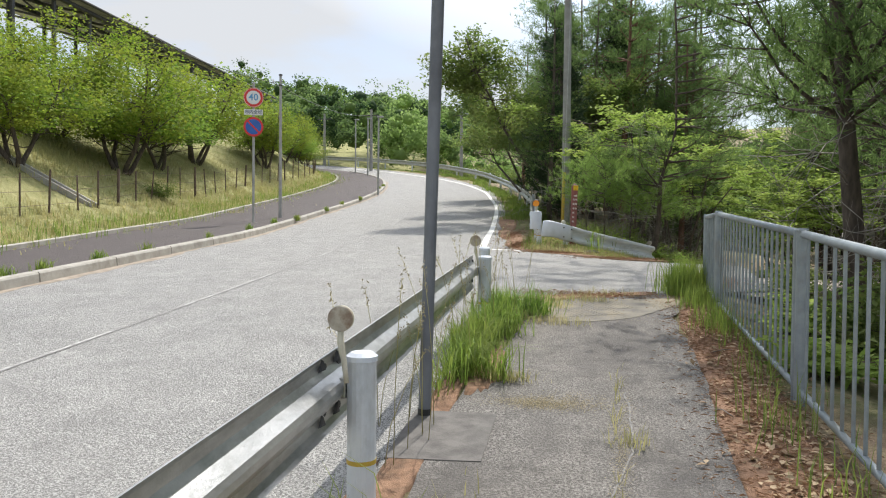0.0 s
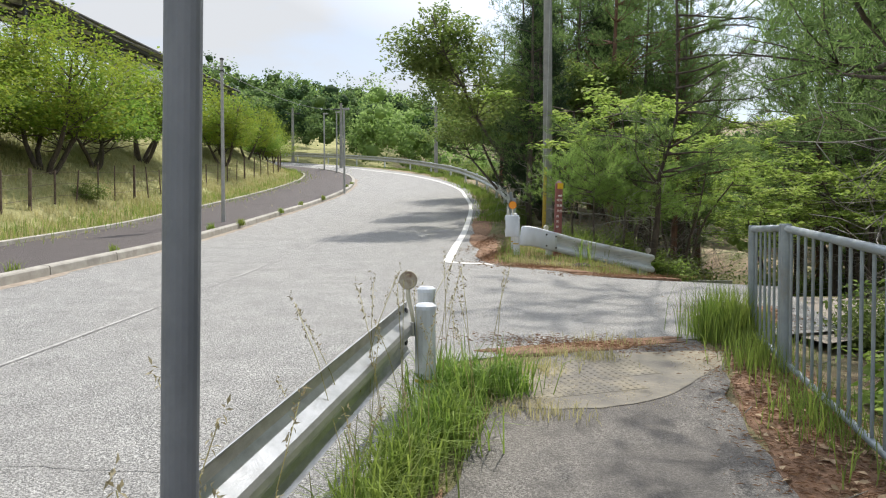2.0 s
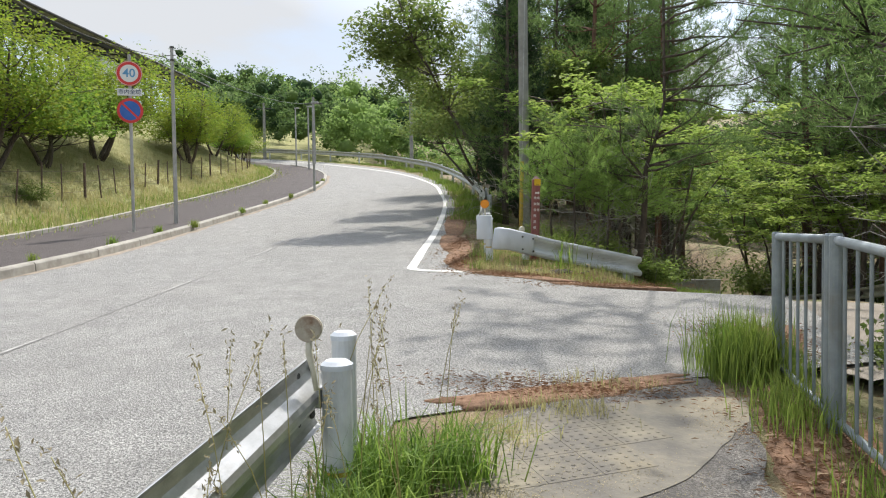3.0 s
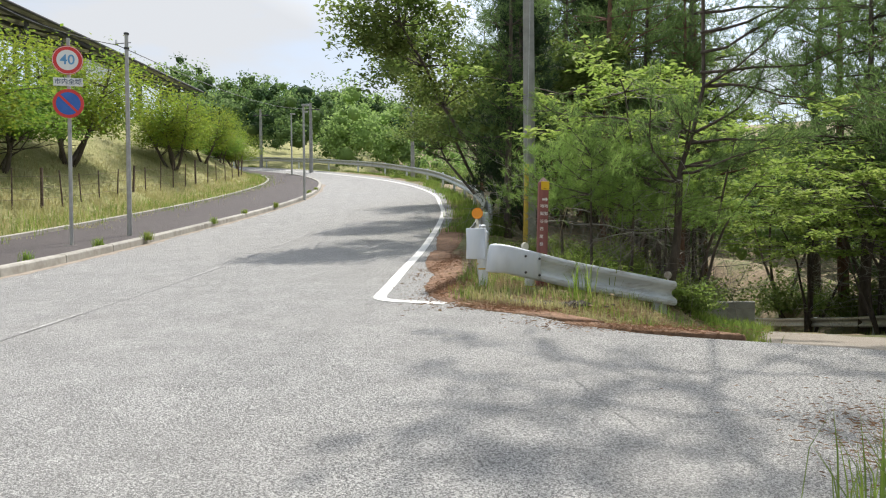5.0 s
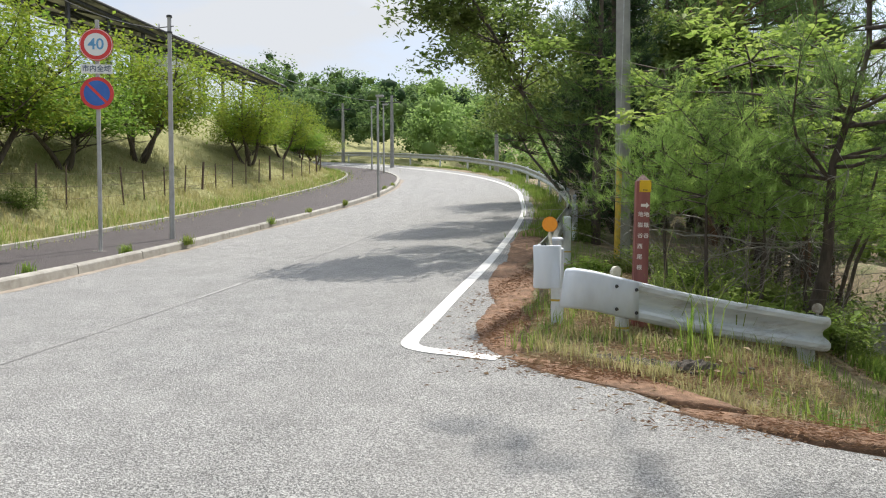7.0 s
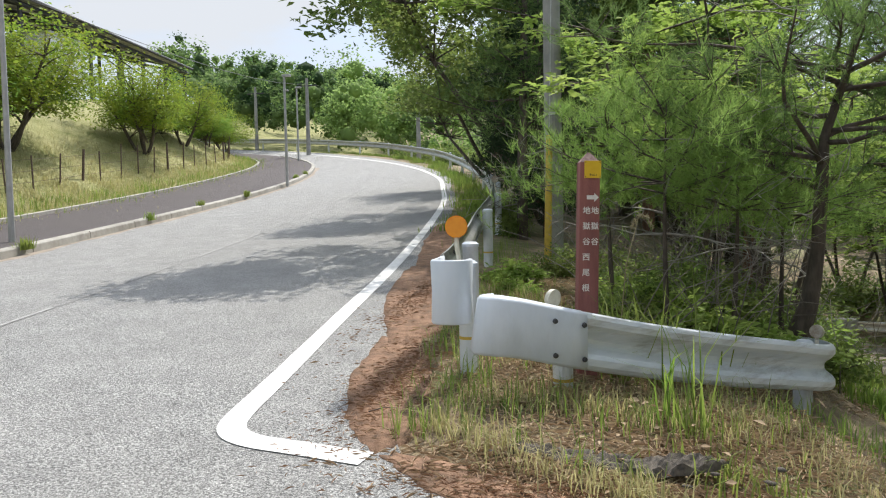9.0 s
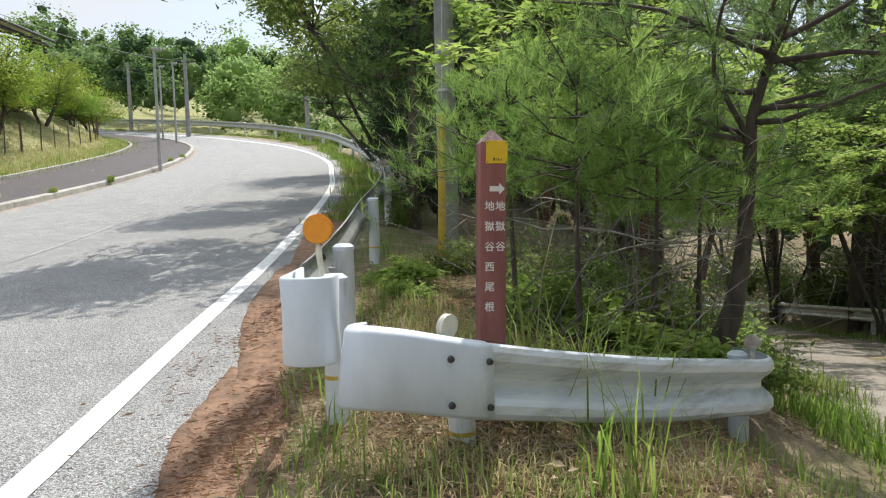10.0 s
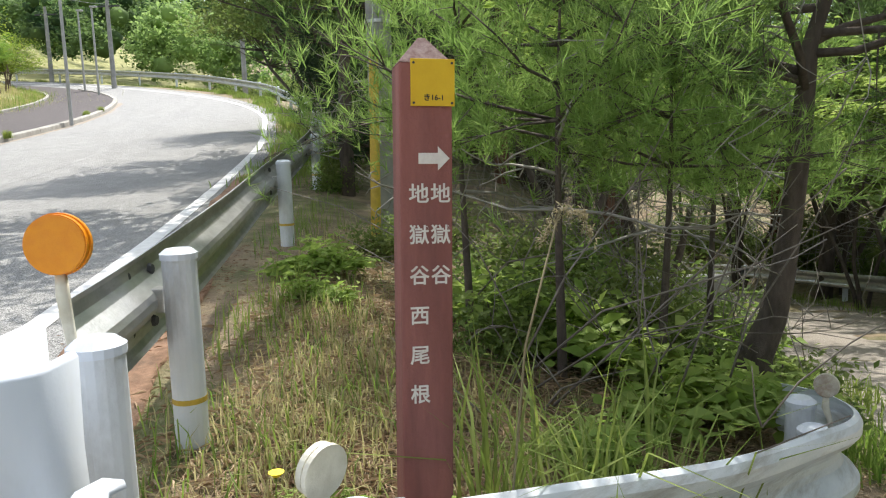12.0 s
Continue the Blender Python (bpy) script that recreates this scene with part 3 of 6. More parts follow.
def rail_post(parent, x, y, z0, top, band=True, r=0.062, mat=None):
    """Steel post with a lipped cap; returns the part."""
    bm = cyl_bm(r, r, top - z0, pose(x, y, z0), 18)
    post = part("post", bm, mat or M_POST, parent, smooth=False)
    bm = bmesh.new()
    add_cyl(bm, r * 1.08, r * 1.08, 0.022, pose(x, y, top - 0.02), 18)
    add_cyl(bm, r * 1.06, r * 0.75, 0.016, pose(x, y, top + 0.002), 18)
    part("cap", bm, M_WHITE, post, "white plastic cap")
    if band:
        part("band", cyl_bm(r * 1.02, r * 1.02, 0.02, pose(x, y, z0 + 0.36 * (top - z0)), 18), M_YTAPE, post, "faded yellow tape band")
    return post


def delineator(parent, p, face, radius, mat, stalk=0.25, name="reflector", rim=None):
    """Round reflector on a bent stalk; face: the way it looks."""
    p = Vector(p)
    q = Vector(face).normalized()
    m = Matrix.Translation(p) @ q.to_track_quat("Z", "Y").to_matrix().to_4x4()
    bm = bmesh.new()
    add_cyl(bm, radius, radius, 0.02, m @ pose(0, 0, -0.02), 28, 0.003)
    ob = part(name, bm, mat, parent)
    bm = bmesh.new()
    add_cyl(bm, radius * 1.05, radius * 1.05, 0.012, m @ pose(0, 0, -0.034), 28)
    part("housing", bm, rim or M_CREAM, ob)
    side = Vector((0.02, 0.0, 0))
    tubes("stalk", [([p - q * 0.02 + Vector((0, 0, -radius)), p - q * 0.02 + Vector((0, 0, -radius - 0.05)), p + side + Vector((0, 0, -radius - stalk * 0.6)), p + side * 1.6 + Vector((0, 0, -radius - stalk))], [0.013, 0.016, 0.012, 0.011])], M_CREAM, ob, 8)
    return ob


def beam(parent, name, pts, side, mat, flatten=0.0):
    v, f = sweep(beam_profile(side, flatten), pts)
    return mesh(name, v, f, mat, parent, False)


# rail beside the footpath
near_rail = thing("guard_rail", pose(0, 0, 0), "weathered galvanised W-beam guard rail between road and footpath", "guard rail")
RX = lambda y: -0.07 - 0.073 * (y - 0.61)
pts = [(RX(y) - 0.075, y, float(road_z(RX(y), y)) + 0.5) for y in np.arange(-9.5, 5.05, 0.5)]
beam(near_rail, "beam", pts, -1, M_ZINC)
for y in (-8, -3.65, 0.61, 4.86):
    gz = float(road_z(RX(y), y))
    rail_post(near_rail, RX(y), y, gz - 0.1, gz + 0.645, r=0.066)
    part("bracket", box_bm(0.05, 0.07, 0.09, pose(RX(y) - 0.09, y, gz + 0.5), 0.006), M_ZINC, near_rail)
    for dy in (-0.16, -0.08, 0.08):
        for dz in (-0.1, 0.1):
            bolt(near_rail, (RX(y) - 0.156, y + dy, gz + 0.5 + dz), (1, 0, 0), 0.024, M_DARK)
for y in (0.47, 0.66):
    for dz in (0.12, -0.12):
        q = Matrix.Translation((RX(y) - 0.143, y, float(road_z(RX(y), y)) + 0.5 + dz)) @ Vector((1, 0, 0)).to_track_quat("Z", "Y").to_matrix().to_4x4()
        part("bolt_plate", cyl_bm(0.036, 0.026, 0.012, q, 3), M_DARK, near_rail, "dark triangular bolt plate")
rail_post(near_rail, -0.44, 5.12, -0.62, 0.17, band=False, r=0.058)
gz = float(road_z(-0.05, 0.6))
delineator(near_rail, (RX(0.61) - 0.06, 0.5, gz + 0.82), (0.25, -1, 0), 0.055, M_RUSTDISC, 0.22)
gz = float(road_z(-0.4, 4.8))
delineator(near_rail, (-0.452, 4.72, gz + 0.82), (0.25, -1, 0), 0.055, M_RUSTDISC, 0.2)

# rail on the far side of the junction, along the bend
RAIL2 = smoothed([(-1.08, 14.05), (-1.15, 14.8), (-1.36, 16.4), (-1.67, 18.5), (-2.22, 22.8), (-2.95, 27), (-3.95, 31.5), (-5.2, 36), (-6.9, 41), (-9.0, 46), (-11.9, 50.4), (-15.2, 54.2), (-19.9, 57.6), (-26, 60.6), (-38, 64)], 6)
r2len = np.r_[0, np.cumsum(np.hypot(*np.diff(RAIL2, axis=0).T))]
bend_rail = thing("guard_rail", pose(0, 0, 0), "galvanised W-beam guard rail with white sleeve end round the bend", "guard rail")
far_pts = [(p[0] - 0.08, p[1], float(road_z(p[0], p[1])) + 0.55) for p in RAIL2]
beam(bend_rail, "beam", far_pts[2:], -1, M_ZINC)
s = 0.78
i = 0
while s < r2len[-1] - 6:
    x, y = along(RAIL2, s, r2len)
    gz = float(road_z(x, y))
    rail_post(bend_rail, x, y, gz - 0.15, gz + 0.72, band=i < 3)
    part("bracket", box_bm(0.06, 0.07, 0.09, pose(x - 0.08, y, gz + 0.55), 0.006), M_ZINC, bend_rail)
    if i < 4:
        for dy in (-0.1, 0.1):
            for dz in (-0.1, 0.1):
                bolt(bend_rail, (x - 0.157, y + dy, gz + 0.55 + dz), (1, 0, 0), 0.024, M_DARK)
    s += 3.75
    i += 1
rail_post(bend_rail, -0.98, 13.88, 0.0, 0.77, band=True)
# white sleeve, bent round the end of the beam
sl = [(-1.165, 13.98, 0.62), (-1.135, 13.66, 0.62)]
for a in np.linspace(0, math.pi, 15):
    sl.append((-1.022 - 0.11 * math.cos(a), 13.58 - 0.1 * math.sin(a) ** 0.8, 0.62))
sl.append((-0.915, 13.66, 0.62))
v, f = sweep([(-0.008, -0.195), (0.008, -0.195), (0.014, -0.185), (0.008, 0.0), (0.014, 0.185), (0.008, 0.195), (-0.008, 0.195)], sl)
mesh("end_sleeve", v, f, M_WHITE, bend_rail, True, "white coated end sleeve")
delineator(bend_rail, (-1.05, 13.87, 1.01), (0.15, -1, 0.05), 0.07, M_ORANGE, 0.3, "orange_reflector", M_ORANGE)

# short rail across the corner, dropping towards the side lane
corner_rail = thing("guard_rail", pose(0.03, 0.06, 0), "white coated guard rail end across the corner verge", "guard rail")
CR = smoothed([(-0.80, 13.37, 0.44), (-0.63, 13.395, 0.42), (-0.345, 13.55, 0.34), (0.06, 13.89, 0.22), (0.6, 14.3, 0.09), (1.1, 14.78, -0.03), (1.36, 15.06, -0.1), (1.47, 15.26, -0.13), (1.46, 15.45, -0.14), (1.34, 15.58, -0.14)], 6)
zinc_pts = [tuple(p) for p in CR[11:]]
beam(corner_rail, "beam", zinc_pts, 1, M_PALEZINC)
flat = [(-0.795, 13.43, 0.44), (-0.81, 13.4, 0.44)] + [tuple(p) for p in CR[:14]]
v, f = sweep([(0.0, -0.165), (0.012, -0.178), (0.07, -0.17), (0.084, -0.15), (0.084, 0.0), (0.084, 0.15), (0.07, 0.17), (0.012, 0.178), (0.0, 0.165), (0.05, 0.15), (0.07, 0.1), (0.07, -0.1), (0.05, -0.15)], flat)
v = [(x + (0.16 * (z - 0.44) if x < -0.7 else 0), y, z) for x, y, z in v]
mesh("end_sleeve", v, f, M_WHITE, corner_rail, True, "white coated flat end sleeve")
for p in ((-0.425, 13.415, 0.462), (-0.265, 13.525, 0.425), (-0.425, 13.415, 0.262), (-0.265, 13.525, 0.222)):
    bolt(corner_rail, (p[0] + 0.012, p[1] - 0.02, p[2]), (0.6, -0.8, 0), 0.017, M_DARK)
rail_post(corner_rail, -0.39, 13.63, -0.15, 0.44)
rail_post(corner_rail, 1.27, 15.06, -0.75, 0.02)
rail_post(corner_rail, 1.36, 15.38, -0.75, 0.03)
delineator(corner_rail, (-0.455, 13.57, 0.575), (-0.7, 0.5, 0.1), 0.055, M_CREAM, 0.16)
delineator(corner_rail, (1.42, 15.28, 0.13), (-0.5, -0.8, 0.1), 0.05, M_RUSTDISC, 0.16)

# rail along the lower side of the lane
lane_rail = thing("guard_rail", pose(0, 0, 0), "pale guard rail along the outer edge of the side lane", "guard rail")
LR = []
for i, p in enumerate(lr):
    if i > 20:
        d = Vector(p) - Vector((LANE[i][0], LANE[i][1]))
        q = Vector(p) + d.normalized() * 0.5
        LR.append((q.x, q.y, LANE[i][2] + 0.52))
beam(lane_rail, "beam", LR, -1, M_ZINC)
for p in LR[::4]:
    rail_post(lane_rail, p[0] + 0.1, p[1], p[2] - 0.9, p[2] + 0.17, band=False)


# ---- footpath fence ----
def pedestrian_fence():
    fence = thing("fence", pose(0, 0, 0), "blue-grey painted tubular steel pedestrian fence", "fence")
    # plan of the posts and the height of the top rail above the path; the end panel is level
    stops = [(1.99, 7.38, 1.0), (2.015, 6.25, 1.085), (2.14, 2.72, 1.11), (2.28, -0.8, 1.11), (2.42, -4.3, 1.11), (2.5, -6.4, 1.11)]
    foot = lambda x, y: float(road_z(x, y)) - 0.02
    for i, (x, y, h) in enumerate(stops):
        for dy in (-0.043, 0.043) if i else (0.0,):
            part("post", cyl_bm(0.036, 0.036, h + 0.05, pose(x, y + dy, foot(x, y) - 0.03), 14), M_FENCE, fence)
            part("post_cap", cyl_bm(0.038, 0.03, 0.014, pose(x, y + dy, foot(x, y) + h + 0.02), 14), M_FENCE, fence)
    for (xa, ya, ha), (xb, yb_, hb) in zip(stops[:-1], stops[1:]):
        za, zb = foot(xa, ya), foot(xb, yb_)
        tubes("rail", [([(xa, ya, za + ha), (xb, yb_, zb + hb)], [0.027, 0.027])], M_FENCE, fence, 12)
        tubes("rail", [([(xa, ya, za + 0.1), (xb, yb_, zb + 0.1)], [0.022, 0.022])], M_FENCE, fence, 10)
        n = max(2, round(math.dist((xa, ya), (xb, yb_)) / 0.172))
        for k in range(1, n):
            u = k / n
            x, y, z = xa + (xb - xa) * u, ya + (yb_ - ya) * u, za + (zb - za) * u
            part("bar", cyl_bm(0.0105, 0.0105, ha + (hb - ha) * u - 0.1, pose(x, y, z + 0.1), 8), M_FENCE, fence)


pedestrian_fence()


# ---- poles and signs ----
def plain_pole(name, x, y, z, h, r, mat, label, lean=(0, 0), taper=0.85, cat="pole"):
    ob = thing(name, pose(x, y, z, lean[0], lean[1], 0), label, cat)
    part("shaft", cyl_bm(r, r * taper, h, pose(0, 0, -0.2), 20), mat, ob, smooth=False)
    return ob


near_pole = plain_pole("sign_pole", -0.125, 1.8, float(road_z(-0.125, 1.8)), 6.2, 0.038, M_POLE, "dark grey painted steel pole set in a concrete pad", (0.5, 1.6), 1.0)
part("base_sleeve", cyl_bm(0.042, 0.042, 0.05, pose(0, 0, -0.005), 16), M_BLACK, near_pole, "black base sleeve")
v, f = [], []
pz = lambda x, y: float(road_z(x, y)) + 0.009
q = [(-0.13, 1.08), (0.36, 1.16), (0.3, 1.92), (-0.2, 1.86)]
v = [(a, b, pz(a, b)) for a, b in q] + [(a, b, pz(a, b) - 0.1) for a, b in q]
f = [(0, 1, 2, 3), (0, 4, 5, 1), (1, 5, 6, 2), (2, 6, 7, 3), (3, 7, 4, 0)]
tagged(mesh("concrete_pad", v, f, M_PAD), "square grey concrete pad in the footpath", "concrete pad", kind="structure")


def text_mesh(parent, name, body, size, mat, m, depth=0.002, label=""):
    cu = bpy.data.curves.new(name, "FONT")
    cu.body, cu.size, cu.align_x, cu.align_y, cu.extrude = body, size, "CENTER", "CENTER", depth
    cu.resolution_u = 3
    cu.offset = size * 0.014
    tmp = new(name, cu)
    dg = bpy.context.evaluated_depsgraph_get()
    me = bpy.data.meshes.new_from_object(tmp.evaluated_get(dg))
    bpy.data.objects.remove(tmp)
    me.materials.clear()
    me.materials.append(mat)
    ob = new(name, me)
    ob.parent = parent
    ob.matrix_basis = m
    if label:
        tagged(ob, label)
    return ob


def road_sign():
    sign = thing("road_sign", pose(-10.33, 17.7, 0.56, 0, 0, 26), "grey pole with speed limit and no parking signs", "road sign")
    part("pole", cyl_bm(0.038, 0.038, 4.5, pose(0, 0, -0.15), 16), M_LIGHTPOLE, sign)
    part("base", cyl_bm(0.16, 0.14, 0.05, pose(0, 0, -0.02), 16), M_KERB, sign, "concrete footing")
    for name, z, lab in (("speed_plate", 3.88, "round white plate with a red rim"), ("no_parking_plate", 2.98, "round blue plate with a red rim")):
        plate = part(name, cyl_bm(0.30, 0.30, 0.012, pose(0, -0.05, z, 90), 48), M_SIGNRED, sign, lab)
        part("bracket", box_bm(0.1, 0.06, 0.05, pose(0, -0.02, z), 0.004), M_LIGHTPOLE, plate)
        bm = bmesh.new()
        add_cyl(bm, 0.29 if z > 3 else 0.235, 0.29 if z > 3 else 0.235, 0.004, pose(0, -0.062, z, 90), 48)
        if z > 3:
            part("white_edge", bm, M_SIGNWHITE, plate)
            part("red_ring", cyl_bm(0.28, 0.28, 0.004, pose(0, -0.066, z, 90), 48), M_SIGNRED, plate)
            part("white_face", cyl_bm(0.21, 0.21, 0.004, pose(0, -0.07, z, 90), 48), M_SIGNWHITE, plate)
            text_mesh(plate, "digits", "40", 0.29, M_DIGIT, pose(0, -0.075, z, 90), 0.002)
        else:
            part("blue_face", bm, M_SIGNBLUE, plate)
            part("bar", box_bm(0.5, 0.004, 0.05, pose(0, -0.067, z, 0, 0, 0) @ pose(0, 0, 0, 0, 45, 0)), M_SIGNRED, plate)
    aux = part("supplementary_plate", box_bm(0.56, 0.012, 0.17, pose(0, -0.05, 3.43), 0.003), M_SIGNWHITE, sign, "white plate with dark characters")
    text_mesh(aux, "characters", "市内全域", 0.13, M_GREY, pose(0, -0.06, 3.43, 90), 0.002)


road_sign()


def lamp_pole(x, y, z, h, label, arm=None):
    ob = thing("utility_pole", pose(x, y, z), label, "pole")
    part("shaft", cyl_bm(0.06, 0.042, h, pose(0, 0, -0.2), 12), M_LIGHTPOLE, ob)
    for k in (0.25, 0.6):
        part("clamp", cyl_bm(0.062, 0.062, 0.04, pose(0, 0, h - k), 12), M_DARK, ob)
    tubes("arm", [([(-0.3, 0, h - 0.45), (0.12, 0, h - 0.45)], [0.012, 0.012])], M_DARK, ob, 6)
    part("insulator", cyl_bm(0.03, 0.02, 0.09, pose(-0.28, 0, h - 0.45), 8), M_SIGNWHITE, ob)
    return ob


lamp_pole(-10.63, 20.03, 0.78, 5.1, "slim grey steel utility pole on the footway edge")


def street_pole(x, y, h, lab, head=True):
    z = float(road_z(x, y)) + 0.13
    ob = thing("street_lamp", pose(x, y, z), lab, "street lamp")
    part("pole", cyl_bm(0.06, 0.045, h, pose(0, 0, -0.1), 10), M_LIGHTPOLE, ob)
    if head:
        part("lamp_head", box_bm(0.34, 0.16, 0.09, pose(0.1, 0, h - 0.05), 0.02), M_LIGHTPOLE, ob)
    return ob


street_pole(-12.75, 35.6, 4.3, "slim grey street lamp at the footway kerb")
street_pole(-18.6, 49.3, 4.4, "distant slim grey street lamp")
street_pole(-20.6, 51.8, 4.3, "distant slim grey street lamp")
for x, y, top in ((-20.4, 54.8, 10.8), (-12.2, 53.2, 10.3), (-27.0, 60.0, 11.5)):
    z = ground_at(x, y)
    ob = plain_pole("utility_pole", x, y, z, top - z, 0.15, M_UTIL, "distant grey concrete utility pole", taper=0.65, cat="utility pole")
    part("crossarm", box_bm(1.4, 0.08, 0.08, pose(0, 0, top - z - 0.7)), M_DARK, ob)


def hanging(name, a, b, sag, r, mat, label):
    a, b = Vector(a), Vector(b)
    pts = [a.lerp(b, t) - Vector((0, 0, sag * 4 * t * (1 - t))) for t in np.linspace(0, 1, 15)]
    ob = tubes(name, [(pts, [r] * 15)], mat, None, 4)
    return tagged(ob, label, "cable")


hanging("cable", (-10.9, 20.03, 5.4), (-20.4, 54.8, 10.2), 0.5, 0.012, M_DARK, "thin dark overhead cable between poles")
hanging("cable", (-10.9, 20.03, 5.4), (-19.5, 24, 9.0), 0.3, 0.012, M_DARK, "thin dark overhead cable to the shed")

# wood side: concrete pole with its yellow guy cover
ob = plain_pole("utility_pole", -0.9, 19.5, 0.35, 9.5, 0.13, M_UTIL, "tall grey concrete utility pole in the verge", taper=0.75, cat="utility pole")
for h in (1.25, 2.1):
    part("steel_band", cyl_bm(0.135, 0.135, 0.03, pose(0, 0, h), 20), M_ZINC, ob)
ob = thing("guy_guard", pose(-0.97, 19.2, 0.4, 0, 1.5, 0), "weathered yellow plastic guy wire guard", "guy guard")
part("sleeve", cyl_bm(0.05, 0.045, 1.75, pose(0, 0, 0), 14), M_YTAPE, ob)
part("wire", cyl_bm(0.007, 0.007, 6.5, pose(0, 0, 1.6), 6), M_ZINC, ob)


# ---- brown trail post ----
GLYPHS = ("地", "獄", "谷", "西", "尾", "根")


def trail_post():
    ob = thing("trail_post", pose(-0.24, 14.03, 0.03, -1.0, 1.6, 13), "square reddish-brown trail marker post with white lettering", "trail marker")
    s_, h = 0.128, 1.375
    bm = box_bm(s_, s_, h + 0.2, pose(0, 0, h / 2 - 0.1), 0.006)
    part("shaft", bm, M_BROWN, ob)
    bm = bmesh.new()
    r = bmesh.ops.create_cone(bm, cap_ends=True, segments=4, radius1=s_ / 2 * 1.414, radius2=0.012, depth=0.065)
    bmesh.ops.transform(bm, matrix=pose(0, 0, h + 0.0325, 0, 0, 45), verts=r["verts"])
    part("pyramid_top", bm, M_CAPROUGH, ob, "chipped pointed top")
    y = -s_ / 2
    plate = part("plate", box_bm(0.106, 0.004, 0.11, pose(0.016, y - 0.003, h - 0.047), 0.001), M_YELLOW, ob, "yellow metal plate")
    for dx in (-0.03, 0.062):
        for dz in (-0.095, -0.002):
            part("rivet", cyl_bm(0.003, 0.003, 0.003, pose(dx, y - 0.005, h + dz, 90), 8), M_DARK, plate)
    text_mesh(plate, "plate_number", "き16-1", 0.018, M_BLACK, pose(0.018, y - 0.0062, h - 0.083, 90), 0.0004)
    bm = bmesh.new()
    outline = [(-0.028, -0.011), (0.012, -0.011), (0.012, -0.024), (0.036, 0.0), (0.012, 0.024), (0.012, 0.011), (-0.028, 0.011)]
    fv = [bm.verts.new((0.014 + a * 1.18, y - 0.0025, h - 0.225 + b * 1.18)) for a, b in outline]
    bv = [bm.verts.new((0.014 + a * 1.18, y, h - 0.225 + b * 1.18)) for a, b in outline]
    bm.faces.new(fv)
    for k in range(7):
        bm.faces.new((fv[k], bv[k], bv[(k + 1) % 7], fv[(k + 1) % 7]))
    part("arrow", bm, M_LETTER, ob, "white arrow pointing right")
    for col, x, chars in ((0, -0.019, GLYPHS), (1, 0.034, GLYPHS[:3])):
        for k, ch in enumerate(chars):
            text_mesh(ob, "character", ch, 0.05, M_LETTER, pose(x, y - 0.001, h - 0.312 - 0.099 * k, 90), 0.0012)


trail_post()


# ---- plants ----
def tri_mesh(name, verts, faces, mat, parent=None, label=""):
    """A mesh from arrays: verts (n,3), faces (m,3)."""
    me = bpy.data.meshes.new(name)
    nv, nf = len(verts), len(faces)
    me.vertices.add(nv)
    me.vertices.foreach_set("co", np.ascontiguousarray(verts, dtype=np.float32).ravel())
    me.loops.add(nf * 3)
    me.loops.foreach_set("vertex_index", np.ascontiguousarray(faces, dtype=np.int32).ravel())
    me.polygons.add(nf)
    me.polygons.foreach_set("loop_start", np.arange(0, nf * 3, 3, dtype=np.int32))
    me.update(calc_edges=True)
    me.materials.append(mat)
    ob = new(name, me)
    if parent:
        ob.parent = parent
    if label:
        tagged(ob, label)
    return ob


def unit(a):
    return a / np.maximum(np.linalg.norm(a, axis=-1, keepdims=True), 1e-9)


def needle_arrays(rg, pts, dirs, k, length, width, spread=0.75):
    n = len(pts)
    p = np.repeat(pts, k, 0)
    d = unit(np.repeat(dirs, k, 0) + rg.normal(0, spread, (n * k, 3)))
    d[:, 2] += 0.12
    p = p - np.repeat(dirs, k, 0) * (rg.random((n * k, 1)) * length * 0.9)
    ln = length * rg.uniform(0.7, 1.15, (n * k, 1))
    side = unit(np.cross(d, rg.normal(0, 1, (n * k, 3)))) * width * 0.5
    v = np.stack([p - side, p + side, p + d * ln], 1).reshape(-1, 3)
    return v, np.arange(len(v)).reshape(-1, 3)


def leaf_arrays(rg, pts, size, flat=0.4, slim=0.5):
    n = len(pts)
    u = rg.normal(0, 1, (n, 3))
    u[:, 2] *= flat
    u = unit(u)
    w_ = unit(np.cross(u, np.array([0, 0, 1.0]) + rg.normal(0, 0.45, (n, 3))))
    s = size * rg.uniform(0.65, 1.25, (n, 1))
    up = np.cross(w_, u) * s * 0.12
    a, b = pts, pts + u * s
    c, d = pts + u * s * 0.45 + w_ * s * slim * 0.5 + up, pts + u * s * 0.45 - w_ * s * slim * 0.5 + up
    v = np.stack([a, c, b, d], 1).reshape(-1, 3)
    i = np.arange(n)[:, None] * 4
    return v, np.concatenate([i + np.array([0, 1, 2]), i + np.array([0, 2, 3])], 0)


def limb_path(rg, start, way, length, droop, n=5, wig=0.12):
    p, d = np.array(start, float), unit(np.array(way, float))
    out = [p.copy()]
    for i in range(n):
        d = unit(d + rg.normal(0, wig, 3) + np.array([0, 0, droop]))
        p = p + d * length / n
        out.append(p.copy())
    return out


